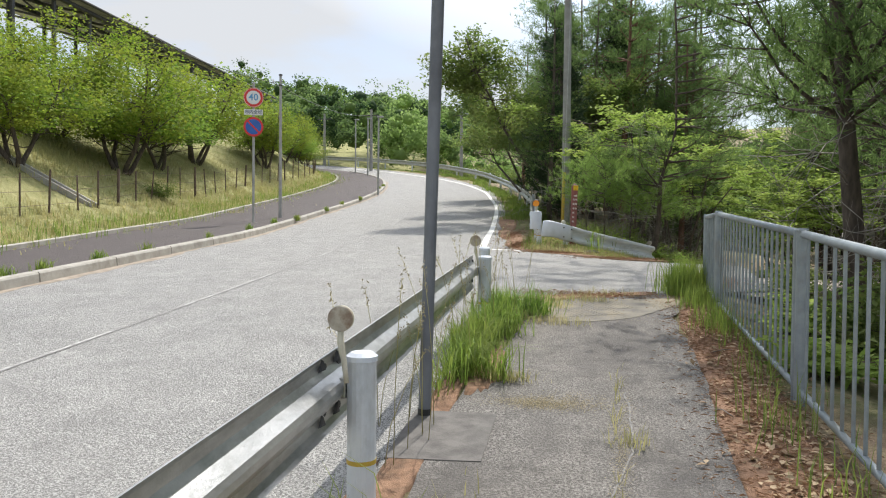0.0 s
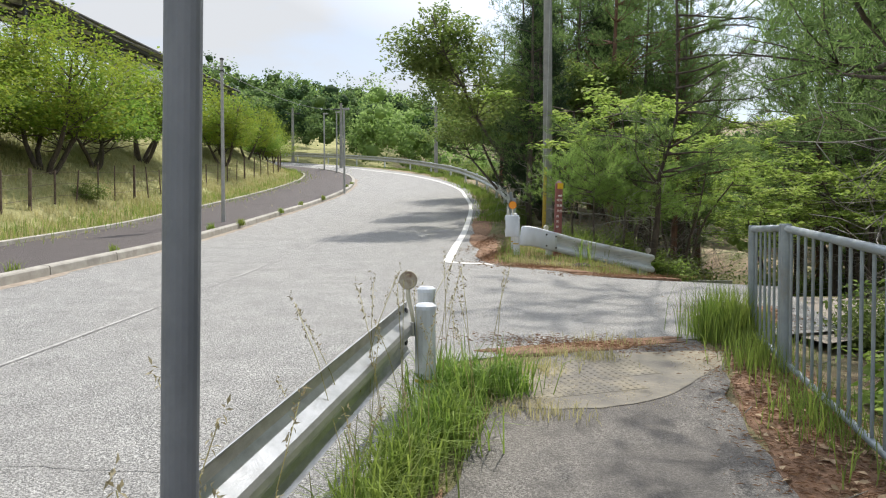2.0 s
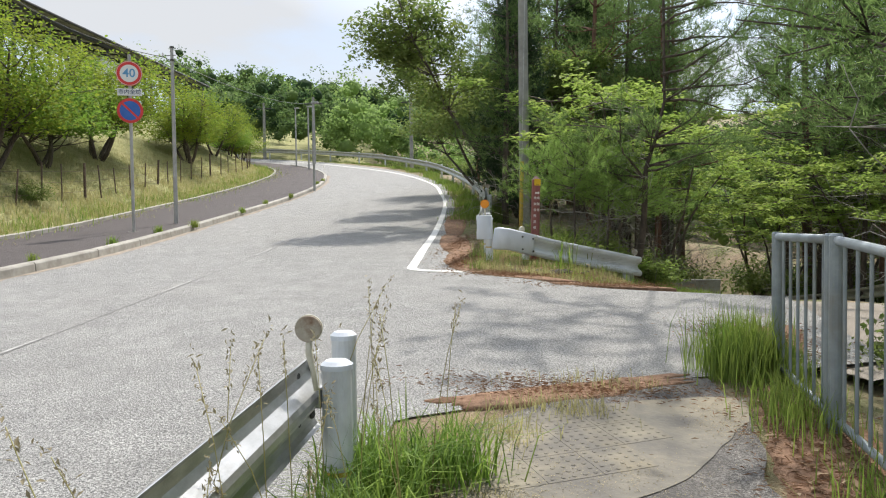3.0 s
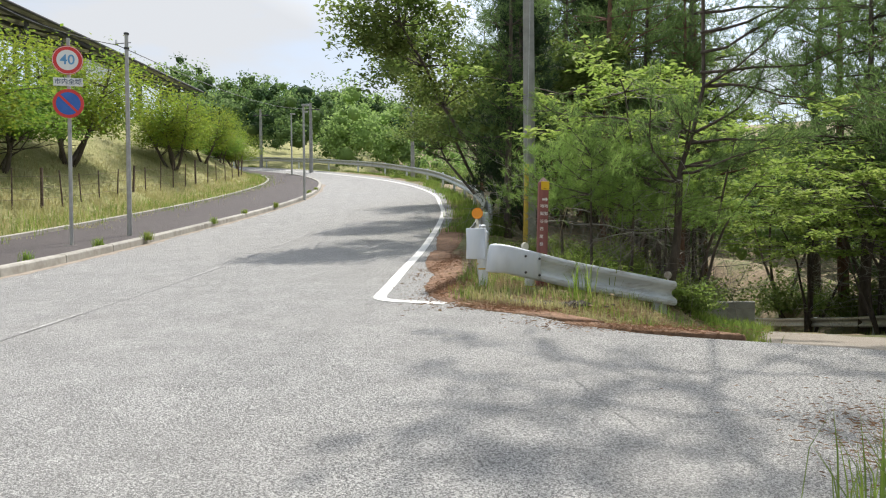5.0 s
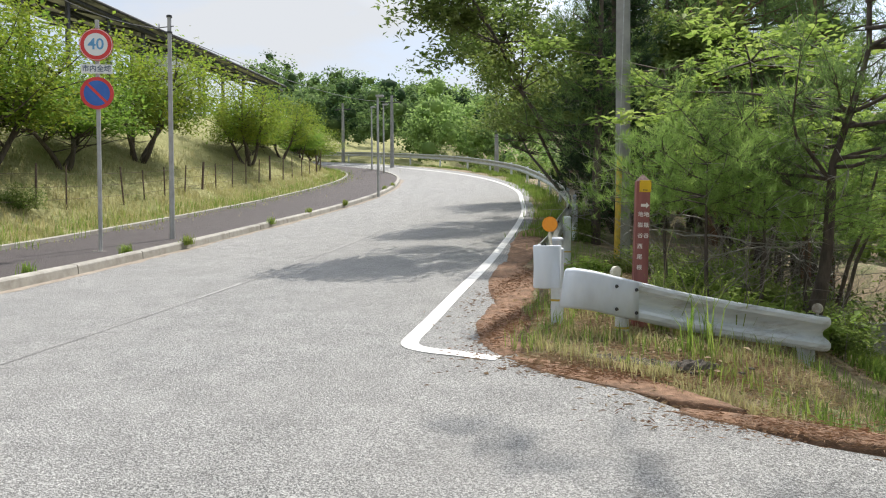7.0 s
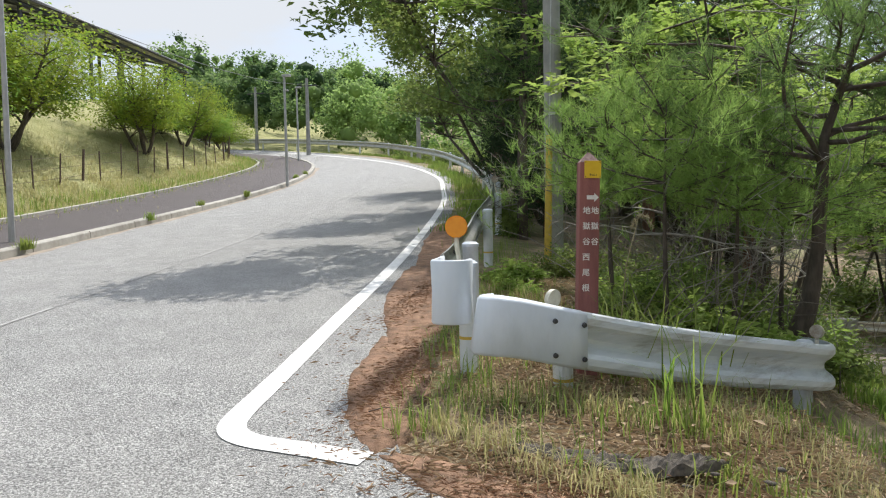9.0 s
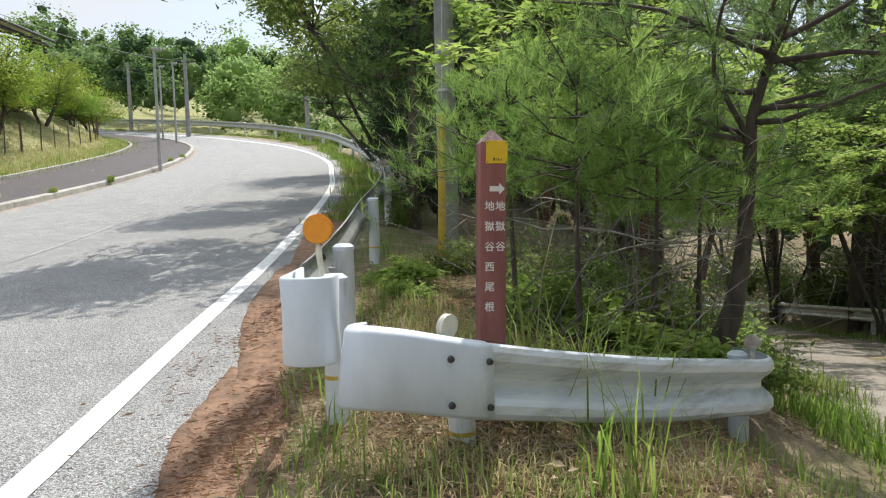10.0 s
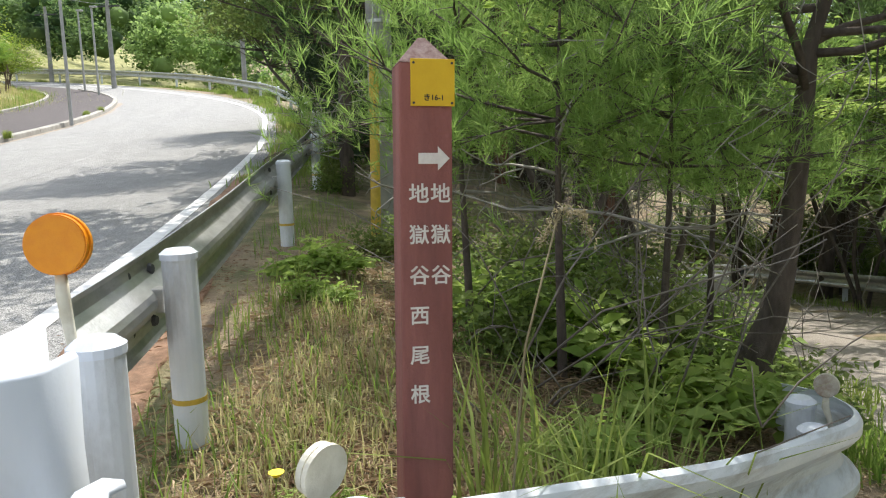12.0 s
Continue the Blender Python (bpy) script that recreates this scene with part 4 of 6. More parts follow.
def pine(name, seed, h, r, crown0, reach, tufts, needle=0.11, wide=0.005, k=18, mat=None, bark=None, lean=(0, 0), droop=0.03, bare=6, label="", whorls=9, tip_up=0.5, top=0.35):
    rg = np.random.default_rng(seed)
    ob = thing(name, pose(0, 0, 0), label, "tree")
    trunk = [(lean[0] * t * h + 0.05 * h * 0.2 * math.sin(3 * t + seed), lean[1] * t * h + 0.05 * h * 0.2 * math.cos(4 * t + seed), h * t - 0.25 * (t == 0)) for t in np.linspace(0, 1, 9)]
    tubes("trunk", [(trunk, [r * (1 - 0.85 * t) for t in np.linspace(0, 1, 9)])], bark or M_BARK, ob, 10)
    tr = np.array(trunk)
    at_h = lambda z: np.array([np.interp(z, tr[:, 2], tr[:, 0]), np.interp(z, tr[:, 2], tr[:, 1]), z])
    limbs, pos, way = [], [], []
    for wv in range(whorls):
        f = (wv + rg.uniform(0, 0.7)) / whorls
        z = crown0 + (h - crown0) * f * 0.98
        for b in range(rg.integers(4, 6)):
            a = rg.uniform(0, 2 * math.pi)
            ln = reach * (1 - (1 - top) * f) * rg.uniform(0.6, 1.1)
            base = at_h(z)
            path = limb_path(rg, base, (math.cos(a), math.sin(a), rg.uniform(0.0, 0.45)), ln, droop, 6)
            rr = max(0.012, r * 0.28 * (1 - f * 0.6))
            limbs.append((path, [rr * (1 - 0.8 * t) for t in np.linspace(0, 1, 7)]))
            pp = np.array(path)
            for s_ in range(4):
                t = rg.uniform(0.3, 1.0)
                q = pp[min(6, int(t * 6))]
                tw = limb_path(rg, q, unit(pp[-1] - pp[0]) + rg.normal(0, 0.75, 3) * np.array([1, 1, 0.5]), ln * rg.uniform(0.2, 0.42), 0.06, 4, 0.2)
                limbs.append((tw, [rr * 0.35, rr * 0.3, rr * 0.25, rr * 0.2, 0.003]))
                tw = np.array(tw)
                for e in range(4):
                    t2 = rg.uniform(0.25, 1.0)
                    q2 = tw[0] * (1 - t2) + tw[-1] * t2
                    dd = unit(unit(tw[-1] - tw[0]) + rg.normal(0, 0.55, 3) + np.array([0, 0, tip_up]))
                    pos.append(q2 + dd * 0.05)
                    way.append(dd)
    dead = []
    for b in range(bare * 3 // 2):
        a = rg.uniform(0, 2 * math.pi)
        path = limb_path(rg, at_h(rg.uniform(0.15, 1.0) * crown0 + 0.3), (math.cos(a), math.sin(a), rg.uniform(-0.2, 0.4)), reach * rg.uniform(0.3, 0.8), 0.0, 6, 0.25)
        dead.append((path, [0.013 * (1 - 0.75 * t) for t in np.linspace(0, 1, 7)]))
        for _ in range(4):
            q = path[rg.integers(2, 6)]
            dead.append((limb_path(rg, q, rg.normal(0, 1, 3), reach * 0.25, 0, 3, 0.3), [0.006, 0.005, 0.004, 0.002]))
    if dead:
        tagged(tubes("deadwood", dead, M_DEAD, ob, 3), "dry grey dead branches", kind="stuff")
    tagged(tubes("branchwork", limbs, bark or M_BARK, ob, 4), kind="stuff")
    pos, way = np.array(pos), np.array(way)
    m = max(1, tufts // len(pos) + 1)
    idx = np.tile(np.arange(len(pos)), m)[:max(tufts, 1)]
    pts = pos[idx] + rg.normal(0, 0.09 + 0.035 * reach, (len(idx), 3)) * (np.arange(len(idx)) >= len(pos))[:, None]
    v, f = needle_arrays(rg, pts, way[idx], k, needle, wide)
    tri_mesh("crown", v, f, mat or M_NEEDLE, ob)
    return ob


def broadleaf(name, seed, h, reach, clusters, leaves, size, mat, label, stems=3, crown0=0.25, flat=0.45, puff_=0.34, r=0.09, slim=0.5, bark=None, low=0.35, cat="tree", lean=(0, 0)):
    rg = np.random.default_rng(seed)
    ob = thing(name, pose(0, 0, 0), label, cat)
    limbs, tips = [], []
    stem_limbs = []
    for s_ in range(stems):
        a = 2 * math.pi * s_ / stems + rg.uniform(-0.5, 0.5)
        path = limb_path(rg, (0.05 * math.cos(a), 0.05 * math.sin(a), -0.2), (0.55 * math.cos(a), 0.55 * math.sin(a), 1.0), h * rg.uniform(0.55, 0.8), 0.04, 7, 0.16)
        path = [q + np.array([lean[0], lean[1], 0]) * max(q[2], 0) for q in path]
        stem_limbs.append((path, [r * (1 - 0.75 * t) for t in np.linspace(0, 1, 8)]))
        n = max(3, clusters // stems)
        for c in range(n):
            t = rg.uniform(crown0, 1.0)
            q = np.array(path[min(7, int(t * 7))])
            a2 = rg.uniform(0, 2 * math.pi)
            ln = reach * rg.uniform(0.25, 0.85) * (1.1 - 0.5 * t)
            tw = limb_path(rg, q, (math.cos(a2), math.sin(a2), rg.uniform(-0.1, 0.9)), ln, 0.02, 5, 0.2)
            limbs.append((tw, [r * 0.3, r * 0.24, r * 0.18, r * 0.13, r * 0.08, 0.003]))
            tips += [tw[-1], tw[3], tw[-2]] if ln > reach * 0.3 else [tw[-1], tw[-2]]
    tubes("trunk", stem_limbs, bark or M_BARK, ob, 8)
    tagged(tubes("branchwork", limbs, bark or M_BARK, ob, 4), kind="stuff")
    tips = np.array(tips)
    c = np.repeat(tips, leaves, 0)
    g = np.clip(rg.normal(0, 1, (len(c), 3)), -1.5, 1.5) * np.array([1, 1, flat * 1.4]) * puff_ * rg.uniform(0.55, 1.3, (len(tips), 1)).repeat(leaves, 0)
    p = c + g
    p[:, 2] = np.where(p[:, 2] < low, low + rg.exponential(0.5, len(p)) * (h * 0.12), p[:, 2])
    v, f = leaf_arrays(rg, p, size, flat, slim)
    tri_mesh("crown", v, f, mat, ob)
    return ob


def put(ob, x, y, turn=0, size=1.0, dz=-0.05):
    ob.matrix_basis = pose(x, y, ground_at(x, y) + dz, 0, 0, turn) @ Matrix.Diagonal((size, size, size, 1))
    return ob


def again(ob, x, y, turn=0, size=1.0, dz=-0.05, label=""):
    c = copy_thing(ob, pose(x, y, ground_at(x, y) + dz, 0, 0, turn))
    c.scale = (size, size, size)
    if label:
        tagged(c, label)
    return c


# pines of the wood
tall = pine("pine_tree", 11, 9.5, 0.14, 3.8, 2.5, 2200, 0.16, 0.015, 6, label="tall dark green pine with bare lower limbs", bare=14)
put(tall, 1.9, 28.0, 20)
red = pine("pine_tree", 12, 10.5, 0.15, 4.2, 2.6, 2200, 0.16, 0.015, 6, bark=M_REDBARK, label="tall red-barked pine with bare lower limbs", bare=16)
put(red, 0.75, 26.4, 70)
thick = pine("pine_tree", 13, 8.0, 0.11, 1.7, 2.2, 2600, 0.15, 0.014, 6, label="bushy green pine in the roadside wood", bare=10)
put(thick, 2.2, 27.2, 10, 0.85)
broad = pine("pine_tree", 14, 11.0, 0.17, 2.4, 3.3, 3400, 0.18, 0.02, 6, label="broad spreading green pine", bare=12, whorls=12)
put(broad, 6.6, 6.0, 0)
for x, y, t, s_ in ((-0.6, 29.5, 20, 1.0), (-2.2, 33.5, 300, 1.0), (1.5, 29.5, 75, 1.0), (-3.6, 39, 120, 1.0)):
    again(tall, x, y, t, s_)
for x, y, t, s_ in ((-1.2, 31, 250, 1.0), (2.9, 27.0, 10, 0.9), (-0.2, 36, 90, 1.1), (-6.0, 45.5, 40, 0.9)):
    again(red, x, y, t, s_)
for x, y, t, s_ in ((-1.5, 30, 280, 0.95), (-2.9, 36.5, 10, 1.0), (-4.9, 42.5, 60, 0.95), (0.9, 31.0, 220, 1.1), (3.2, 29.5, 20, 0.8)):
    again(thick, x, y, t, s_)
again(thick, -1.6, 22.0, 130, 0.95)

# leaning pine whose crown shades the path
leaner = pine("pine_tree", 15, 9.6, 0.13, 2.3, 3.0, 4400, 0.18, 0.018, 6, label="tall pine leaning out over the footpath", bare=10, whorls=13, lean=(-0.05, 0.02))
put(leaner, 3.75, 7.6, 0)
again(leaner, 5.0, 8.9, 130, 1.05)
for x, y, t, s_ in ((8.3, 21.5, 40, 1.2), (8.9, 30.0, 310, 1.4), (3.5, 34.0, 100, 1.3), (2.2, 31.6, 10, 1.2), (0.2, 33.2, 160, 1.25), (3.3, 28.6, 20, 1.3), (4.2, 37.0, 90, 1.5)):
    again(tall, x, y, t, s_)
for x, y, t, s_ in ((9.3, 25.2, 60, 1.3), (9.7, 35.0, 150, 1.5), (1.2, 37.5, 220, 1.4), (4.1, 32.5, 250, 1.35)):
    again(red, x, y, t, s_)
for x, y, t, s_ in ((-2.7, 28.8, 20, 1.2), (1.0, 34.8, 90, 1.35), (-1.0, 38.0, 180, 1.35), (3.0, 40.0, 270, 1.5), (10.5, 27.5, 33, 1.5)):
    again(thick, x, y, t, s_)

# pines behind the footpath fence and beside the lane
for x, y, t, s_ in ((6.5, 11.7, 130, 1.0), (5.3, 3.6, 240, 0.85), (8.4, 12.6, 170, 1.1), (6.6, 8.9, 300, 1.0), (10.0, 31.5, 100, 1.2), (7.6, 13.4, 10, 1.05), (6.9, 11.0, 60, 0.95), (10.8, 24.0, 140, 1.3), (9.8, 38.5, 200, 1.5), (12.4, 33.0, 20, 1.5), (12.6, 21.0, 10, 1.3)):
    again(broad, x, y, t, s_, label="broad green pine behind the footpath fence" if y < 10 else "broad green pine beside the side lane")
for x, y, t, s_ in ((5.6, 5.2, 0, 0.95), (10.8, 28.4, 250, 1.6), (6.0, 2.6, 240, 0.9), (8.2, 5.2, 60, 1.0), (4.9, 5.0, 75, 1.0), (5.9, 9.4, 200, 0.9)):
    again(thick, x, y, t, s_, label="bushy green pine behind the footpath fence" if y < 10 else "bushy green pine beside the side lane")
for x, y, t, s_ in ((7.6, 9.9, 100, 1.0), (9.6, 8.4, 200, 1.05), (10.8, 15.8, 10, 1.1)):
    again(tall, x, y, t, s_, label="tall pine below the footpath")

# dense dark conifer beside the rail
dark = pine("conifer_tree", 21, 9.0, 0.13, 0.4, 2.0, 4200, 0.18, 0.024, 8, mat=M_DARKLEAF, label="dense dark conifer beside the road rail", bare=0, whorls=14, tip_up=0.1, top=0.2)
put(dark, -1.35, 22.9, 0, 0.85)
again(dark, -2.0, 27.4, 90, 0.9)
again(dark, 0.2, 30.5, 200, 1.05)

# the pine by the trail post, with its dark crooked trunk and added high crown
def crooked_pine():
    rg = np.random.default_rng(31)
    ob = thing("pine_tree", pose(1.56, 16.4, -0.05), "spreading pine with a crooked dark trunk and an added high crown", "tree")
    trunk = [(0, 0.02, -0.7), (0.0, -0.02, 0.0), (0.06, -0.1, 0.25), (0.1, -0.12, 0.5), (0.13, -0.15, 0.85), (0.14, -0.2, 1.3), (0.16, -0.22, 1.75), (0.34, -0.2, 2.3), (0.5, -0.25, 3.0), (0.48, -0.3, 5.0), (0.35, -0.35, 7.5), (0.25, -0.4, 12.6)]
    limbs = [(trunk, [0.12, 0.1, 0.08, 0.068, 0.058, 0.056, 0.04, 0.03, 0.028, 0.027, 0.023, 0.008])]
    tubes("trunk", limbs, M_BARK, ob, 10)
    small, pos, way = [], [], []
    # limbs from 8.9 m up are an unseen crown, added to shade the junction
    starts = [(0.14, -0.2, 1.32, -1.0, -0.35, 0.3, 1.5), (0.15, -0.21, 1.5, -0.9, -0.55, 0.5, 2.1), (0.15, -0.2, 1.55, -0.7, -0.6, 0.25, 1.2), (0.16, -0.22, 1.7, 0.8, -0.5, 0.15, 1.5), (0.16, -0.22, 1.75, 0.9, 0.2, 0.3, 1.5), (0.3, -0.2, 2.2, -0.9, -0.3, 0.35, 2.2), (0.34, -0.2, 2.3, -0.5, -0.6, 0.3, 1.3), (0.34, -0.2, 2.3, 0.8, -0.4, 0.2, 1.7), (0.5, -0.25, 3.0, 0.6, -0.6, 0.2, 1.5), (0.5, -0.25, 3.0, 0.9, 0.4, 0.2, 1.6)] + [(0.3, -0.36, 8.9 + 0.18 * k, math.cos(2.4 * k) - 0.2, math.sin(2.4 * k) - 0.2, 0.2, 2.5 - 0.06 * k) for k in range(19)] + [(0.45, -0.3, 3.2 + 0.3 * k, 0.9, -0.5 + 0.3 * (k % 4), 0.15, 2.6) for k in range(13)] + [(0.14, -0.2, 1.3, -1.0, -0.1, 0.35, 1.7), (0.15, -0.2, 1.6, -1.0, 0.3, 0.2, 2.0), (0.3, -0.2, 2.15, 1.0, -0.1, 0.1, 1.9), (0.5, -0.25, 3.0, 1.0, -0.4, 0.15, 2.0)] + [(0.2 + 0.02 * k, -0.22, 1.8 + 0.13 * k, math.cos(2.4 * k), math.sin(2.4 * k), 0.25, 1.0) for k in range(5)]
    for x, y, z, a, b, c, ln in starts:
        path = limb_path(rg, (x, y, z), (a, b, c), ln, 0.02, 7, 0.16)
        small.append((path, [0.026, 0.023, 0.02, 0.016, 0.013, 0.01, 0.007, 0.004]))
        pp = np.array(path)
        for s_ in range(10):
            q = pp[rg.integers(2, 8)]
            tw = np.array(limb_path(rg, q, unit(pp[-1] - pp[0]) + rg.normal(0, 0.7, 3) * np.array([1, 1, 0.5]), rg.uniform(0.25, 0.6), 0.05, 4, 0.2))
            small.append((tw, [0.008, 0.006, 0.005, 0.004, 0.002]))
            for e in range(9 if z < 3.15 else 15):
                t2 = rg.uniform(0.2, 1.0)
                dd = unit(unit(tw[-1] - tw[0]) + rg.normal(0, 0.5, 3) + np.array([0, 0, 0.45]))
                pos.append(tw[0] * (1 - t2) + tw[-1] * t2 + rg.normal(0, 0.05, 3))
                way.append(dd)
    dead = []
    for k in range(26):
        path = limb_path(rg, (0.13, -0.17, 0.75 + 0.09 * k), (rg.normal(-0.5, 0.6), rg.normal(0, 0.6), 0.25), rg.uniform(0.5, 1.2), 0.0, 6, 0.25)
        dead.append((path, [0.008 * (1 - 0.7 * t) for t in np.linspace(0, 1, 7)]))
        for _ in range(3):
            dead.append((limb_path(rg, path[rg.integers(2, 6)], rg.normal(0, 1, 3), 0.35, 0, 3, 0.3), [0.004, 0.0035, 0.003, 0.0015]))
    tagged(tubes("deadwood", dead, M_DEAD, ob, 3), "dry grey dead branches", kind="stuff")
    tagged(tubes("branchwork", small, M_BARK, ob, 5), kind="stuff")
    v, f = needle_arrays(rg, np.array(pos), np.array(way), 16, 0.11, 0.0046, 0.6)
    tri_mesh("crown", v, f, M_NEEDLE, ob)


crooked_pine()
young = pine("pine_sapling", 41, 2.15, 0.03, 1.2, 1.25, 760, 0.12, 0.0055, 16, mat=M_YOUNG, label="young pine with bright new shoots behind the trail post", bare=3, whorls=5, tip_up=1.2, top=0.75)
put(young, 0.4, 16.0, 0)
again(young, 1.0, 16.25, 230, 0.95)
again(young, -0.1, 16.7, 60, 0.95)
again(young, 1.6, 17.2, 310, 1.05)

# broad-leaved trees of the wood's edge
def layered_maple(seed, h, reach, limbs_n, leaves, size):
    """A slender maple whose leaves lie in flat sprays along wide limbs."""
    rg = np.random.default_rng(seed)
    ob = thing("maple_tree", pose(0, 0, 0), "slender maple with layered fresh light green leaves", "tree")
    stems, twigs, tips = [], [], []
    for k in range(3):
        a = 2.1 * k + 0.4
        path = limb_path(rg, (0.05 * math.cos(a), 0.05 * math.sin(a), -0.2), (0.25 * math.cos(a), 0.25 * math.sin(a), 1), h * 0.95, 0.03, 7, 0.1)
        stems.append((path, [0.045 * (1 - 0.75 * t) for t in np.linspace(0, 1, 8)]))
        for b in range(limbs_n):
            a2 = rg.uniform(0, 2 * math.pi)
            limb = np.array(limb_path(rg, path[rg.integers(5, 8)], (math.cos(a2), math.sin(a2), rg.uniform(0.0, 0.25)), reach * rg.uniform(0.5, 1.0), -0.015, 6, 0.12))
            twigs.append((limb, [0.016, 0.014, 0.011, 0.009, 0.007, 0.005, 0.003]))
            for c in range(8):
                q = limb[rg.integers(2, 7)]
                tw = np.array(limb_path(rg, q, unit(limb[-1] - limb[0]) + rg.normal(0, 0.8, 3) * np.array([1, 1, 0.12]), rg.uniform(0.2, 0.5), -0.02, 3, 0.15))
                twigs.append((tw, [0.005, 0.004, 0.003, 0.002]))
                tips += [tw[-1], tw[2], tw[1]]
    tubes("trunk", stems, M_BARK, ob, 8)
    tagged(tubes("branchwork", twigs, M_BARK, ob, 4), kind="stuff")
    tips = np.array(tips)
    p = np.repeat(tips, leaves, 0) + rg.normal(0, 1, (len(tips) * leaves, 3)) * np.array([0.1, 0.1, 0.025])
    v, f = leaf_arrays(rg, p, size, 0.2, 0.42)
    tri_mesh("crown", v, f, M_FRESH, ob)
    return ob


maple = layered_maple(51, 4.0, 2.1, 9, 8, 0.13)
put(maple, 1.1, 20.1, 0, 1.15)
again(maple, 2.6, 22.4, 120, 1.15)
for x, y, t, s_ in ((1.6, 34.5, 30, 1.7), (0.4, 39, 140, 1.9), (3.2, 38, 250, 1.9), (8.3, 34.5, 80, 1.5), (8.8, 40.5, 200, 1.9), (9.0, 27.0, 320, 1.4), (9.6, 31.0, 20, 1.8)):
    again(maple, x, y, t, s_, label="light green tree deep in the wood")
over = broadleaf("broadleaf_tree", 52, 8.6, 3.0, 96, 90, 0.125, M_SHRUB, "leafy broad-leaved tree leaning over the road", 3, 0.6, 0.5, 0.25, 0.06, 0.5, lean=(-0.3, -0.06), low=2.6)
put(over, -1.5, 25.2, 0, 1.18)
again(over, -3.6, 31.5, 15, 1.15)
again(maple, 8.6, 18.4, 200, 1.1, label="light green tree beside the side lane")
for x, y, t, s_ in ((9.4, 19, 10, 0.8), (10.8, 23.5, 90, 0.95), (8.6, 28, 200, 0.9), (12.5, 28.5, 300, 1.0)):
    again(maple, x, y, t, s_ * 1.3, label="light green tree below the side lane")

# thin trunks across the lane
stick = pine("pine_tree", 61, 8.5, 0.075, 4.2, 1.5, 600, 0.17, 0.016, 8, label="thin bare-stemmed tree beyond the side lane", bare=12, whorls=6)
put(stick, 7.9, 20.2)
rg = np.random.default_rng(5)
for i in range(26):
    x, y = 8.4 + rg.uniform(0, 8), rg.uniform(17, 36)
    again(stick, x, y, rg.uniform(0, 360), rg.uniform(0.75, 1.2))
for i in range(10):
    again(stick, rg.uniform(1.2, 4.2), rg.uniform(27, 42), rg.uniform(0, 360), rg.uniform(0.7, 1.1), label="thin bare-stemmed tree in the wood")

# cherry trees on the bank
cherry = broadleaf("cherry_tree", 71, 5.2, 3.5, 90, 66, 0.125, M_LEAF, "spreading cherry tree with yellow-green leaves on the bank", 4, 0.38, 0.45, 0.42, 0.085, 0.55, low=1.1)
put(cherry, -17.8, 21.0, 0, 1.2)
green = broadleaf("cherry_tree", 73, 4.2, 3.0, 70, 66, 0.125, M_LEAF2, "leafy bright green cherry tree on the bank", 3, 0.4, 0.45, 0.42, 0.08, 0.55, low=1.1)
put(green, -19.3, 25.2, 30, 1.2)
for x, y, t, s_ in ((-16.6, 15.0, 100, 0.95), (-21.0, 21.4, 40, 1.2), (-20.8, 30.2, 300, 1.25), (-21.5, 38.8, 150, 1.05), (-23.0, 44.3, 10, 0.85), (-22.6, 16.5, 60, 1.0), (-18.8, 11.0, 20, 1.0), (-24.8, 51.5, 99, 0.75)):
    again(cherry, x, y, t, s_)
for x, y, t, s_ in ((-24.0, 48.3, 230, 0.7), (-19.6, 18.6, 120, 0.8), (-22.9, 41.0, 200, 0.8)):
    again(green, x, y, t, s_)
bush = broadleaf("shrub", 81, 1.0, 0.75, 16, 55, 0.075, M_SHRUB, "leafy green roadside shrub", 4, 0.2, 0.7, 0.17, 0.02, 0.5, low=0.05, cat="shrub")
put(bush, -0.75, 18.6, 0, 0.6)
weed = broadleaf("weed_plant", 82, 0.75, 0.5, 15, 16, 0.13, M_FRESH, "leafy light green weed beside the bend rail", 5, 0.3, 0.25, 0.12, 0.008, 0.45, low=0.12, cat="weed")
put(weed, -1.2, 17.6, 0, 0.75)
again(weed, -1.1, 16.9, 120, 0.5)
again(weed, -0.55, 14.35, 60, 0.3, label="low leafy weed under yellow flowers on the verge")
again(weed, 0.35, 15.0, 200, 0.6, label="leafy weed in the verge behind the trail post")
for x, y, t, s_ in ((0.95, 15.75, 10, 0.95), (0.5, 16.45, 80, 1.15), (1.35, 16.0, 150, 0.85), (0.05, 17.1, 260, 1.0), (1.9, 17.7, 300, 1.2)):
    again(weed, x, y, t, s_, label="leafy light green undergrowth behind the trail post")
again(weed, 2.75, 5.6, 20, 1.1, label="leafy light green weed pushing through the fence")
again(weed, 2.5, 3.6, 90, 0.9, label="leafy light green weed pushing through the fence")
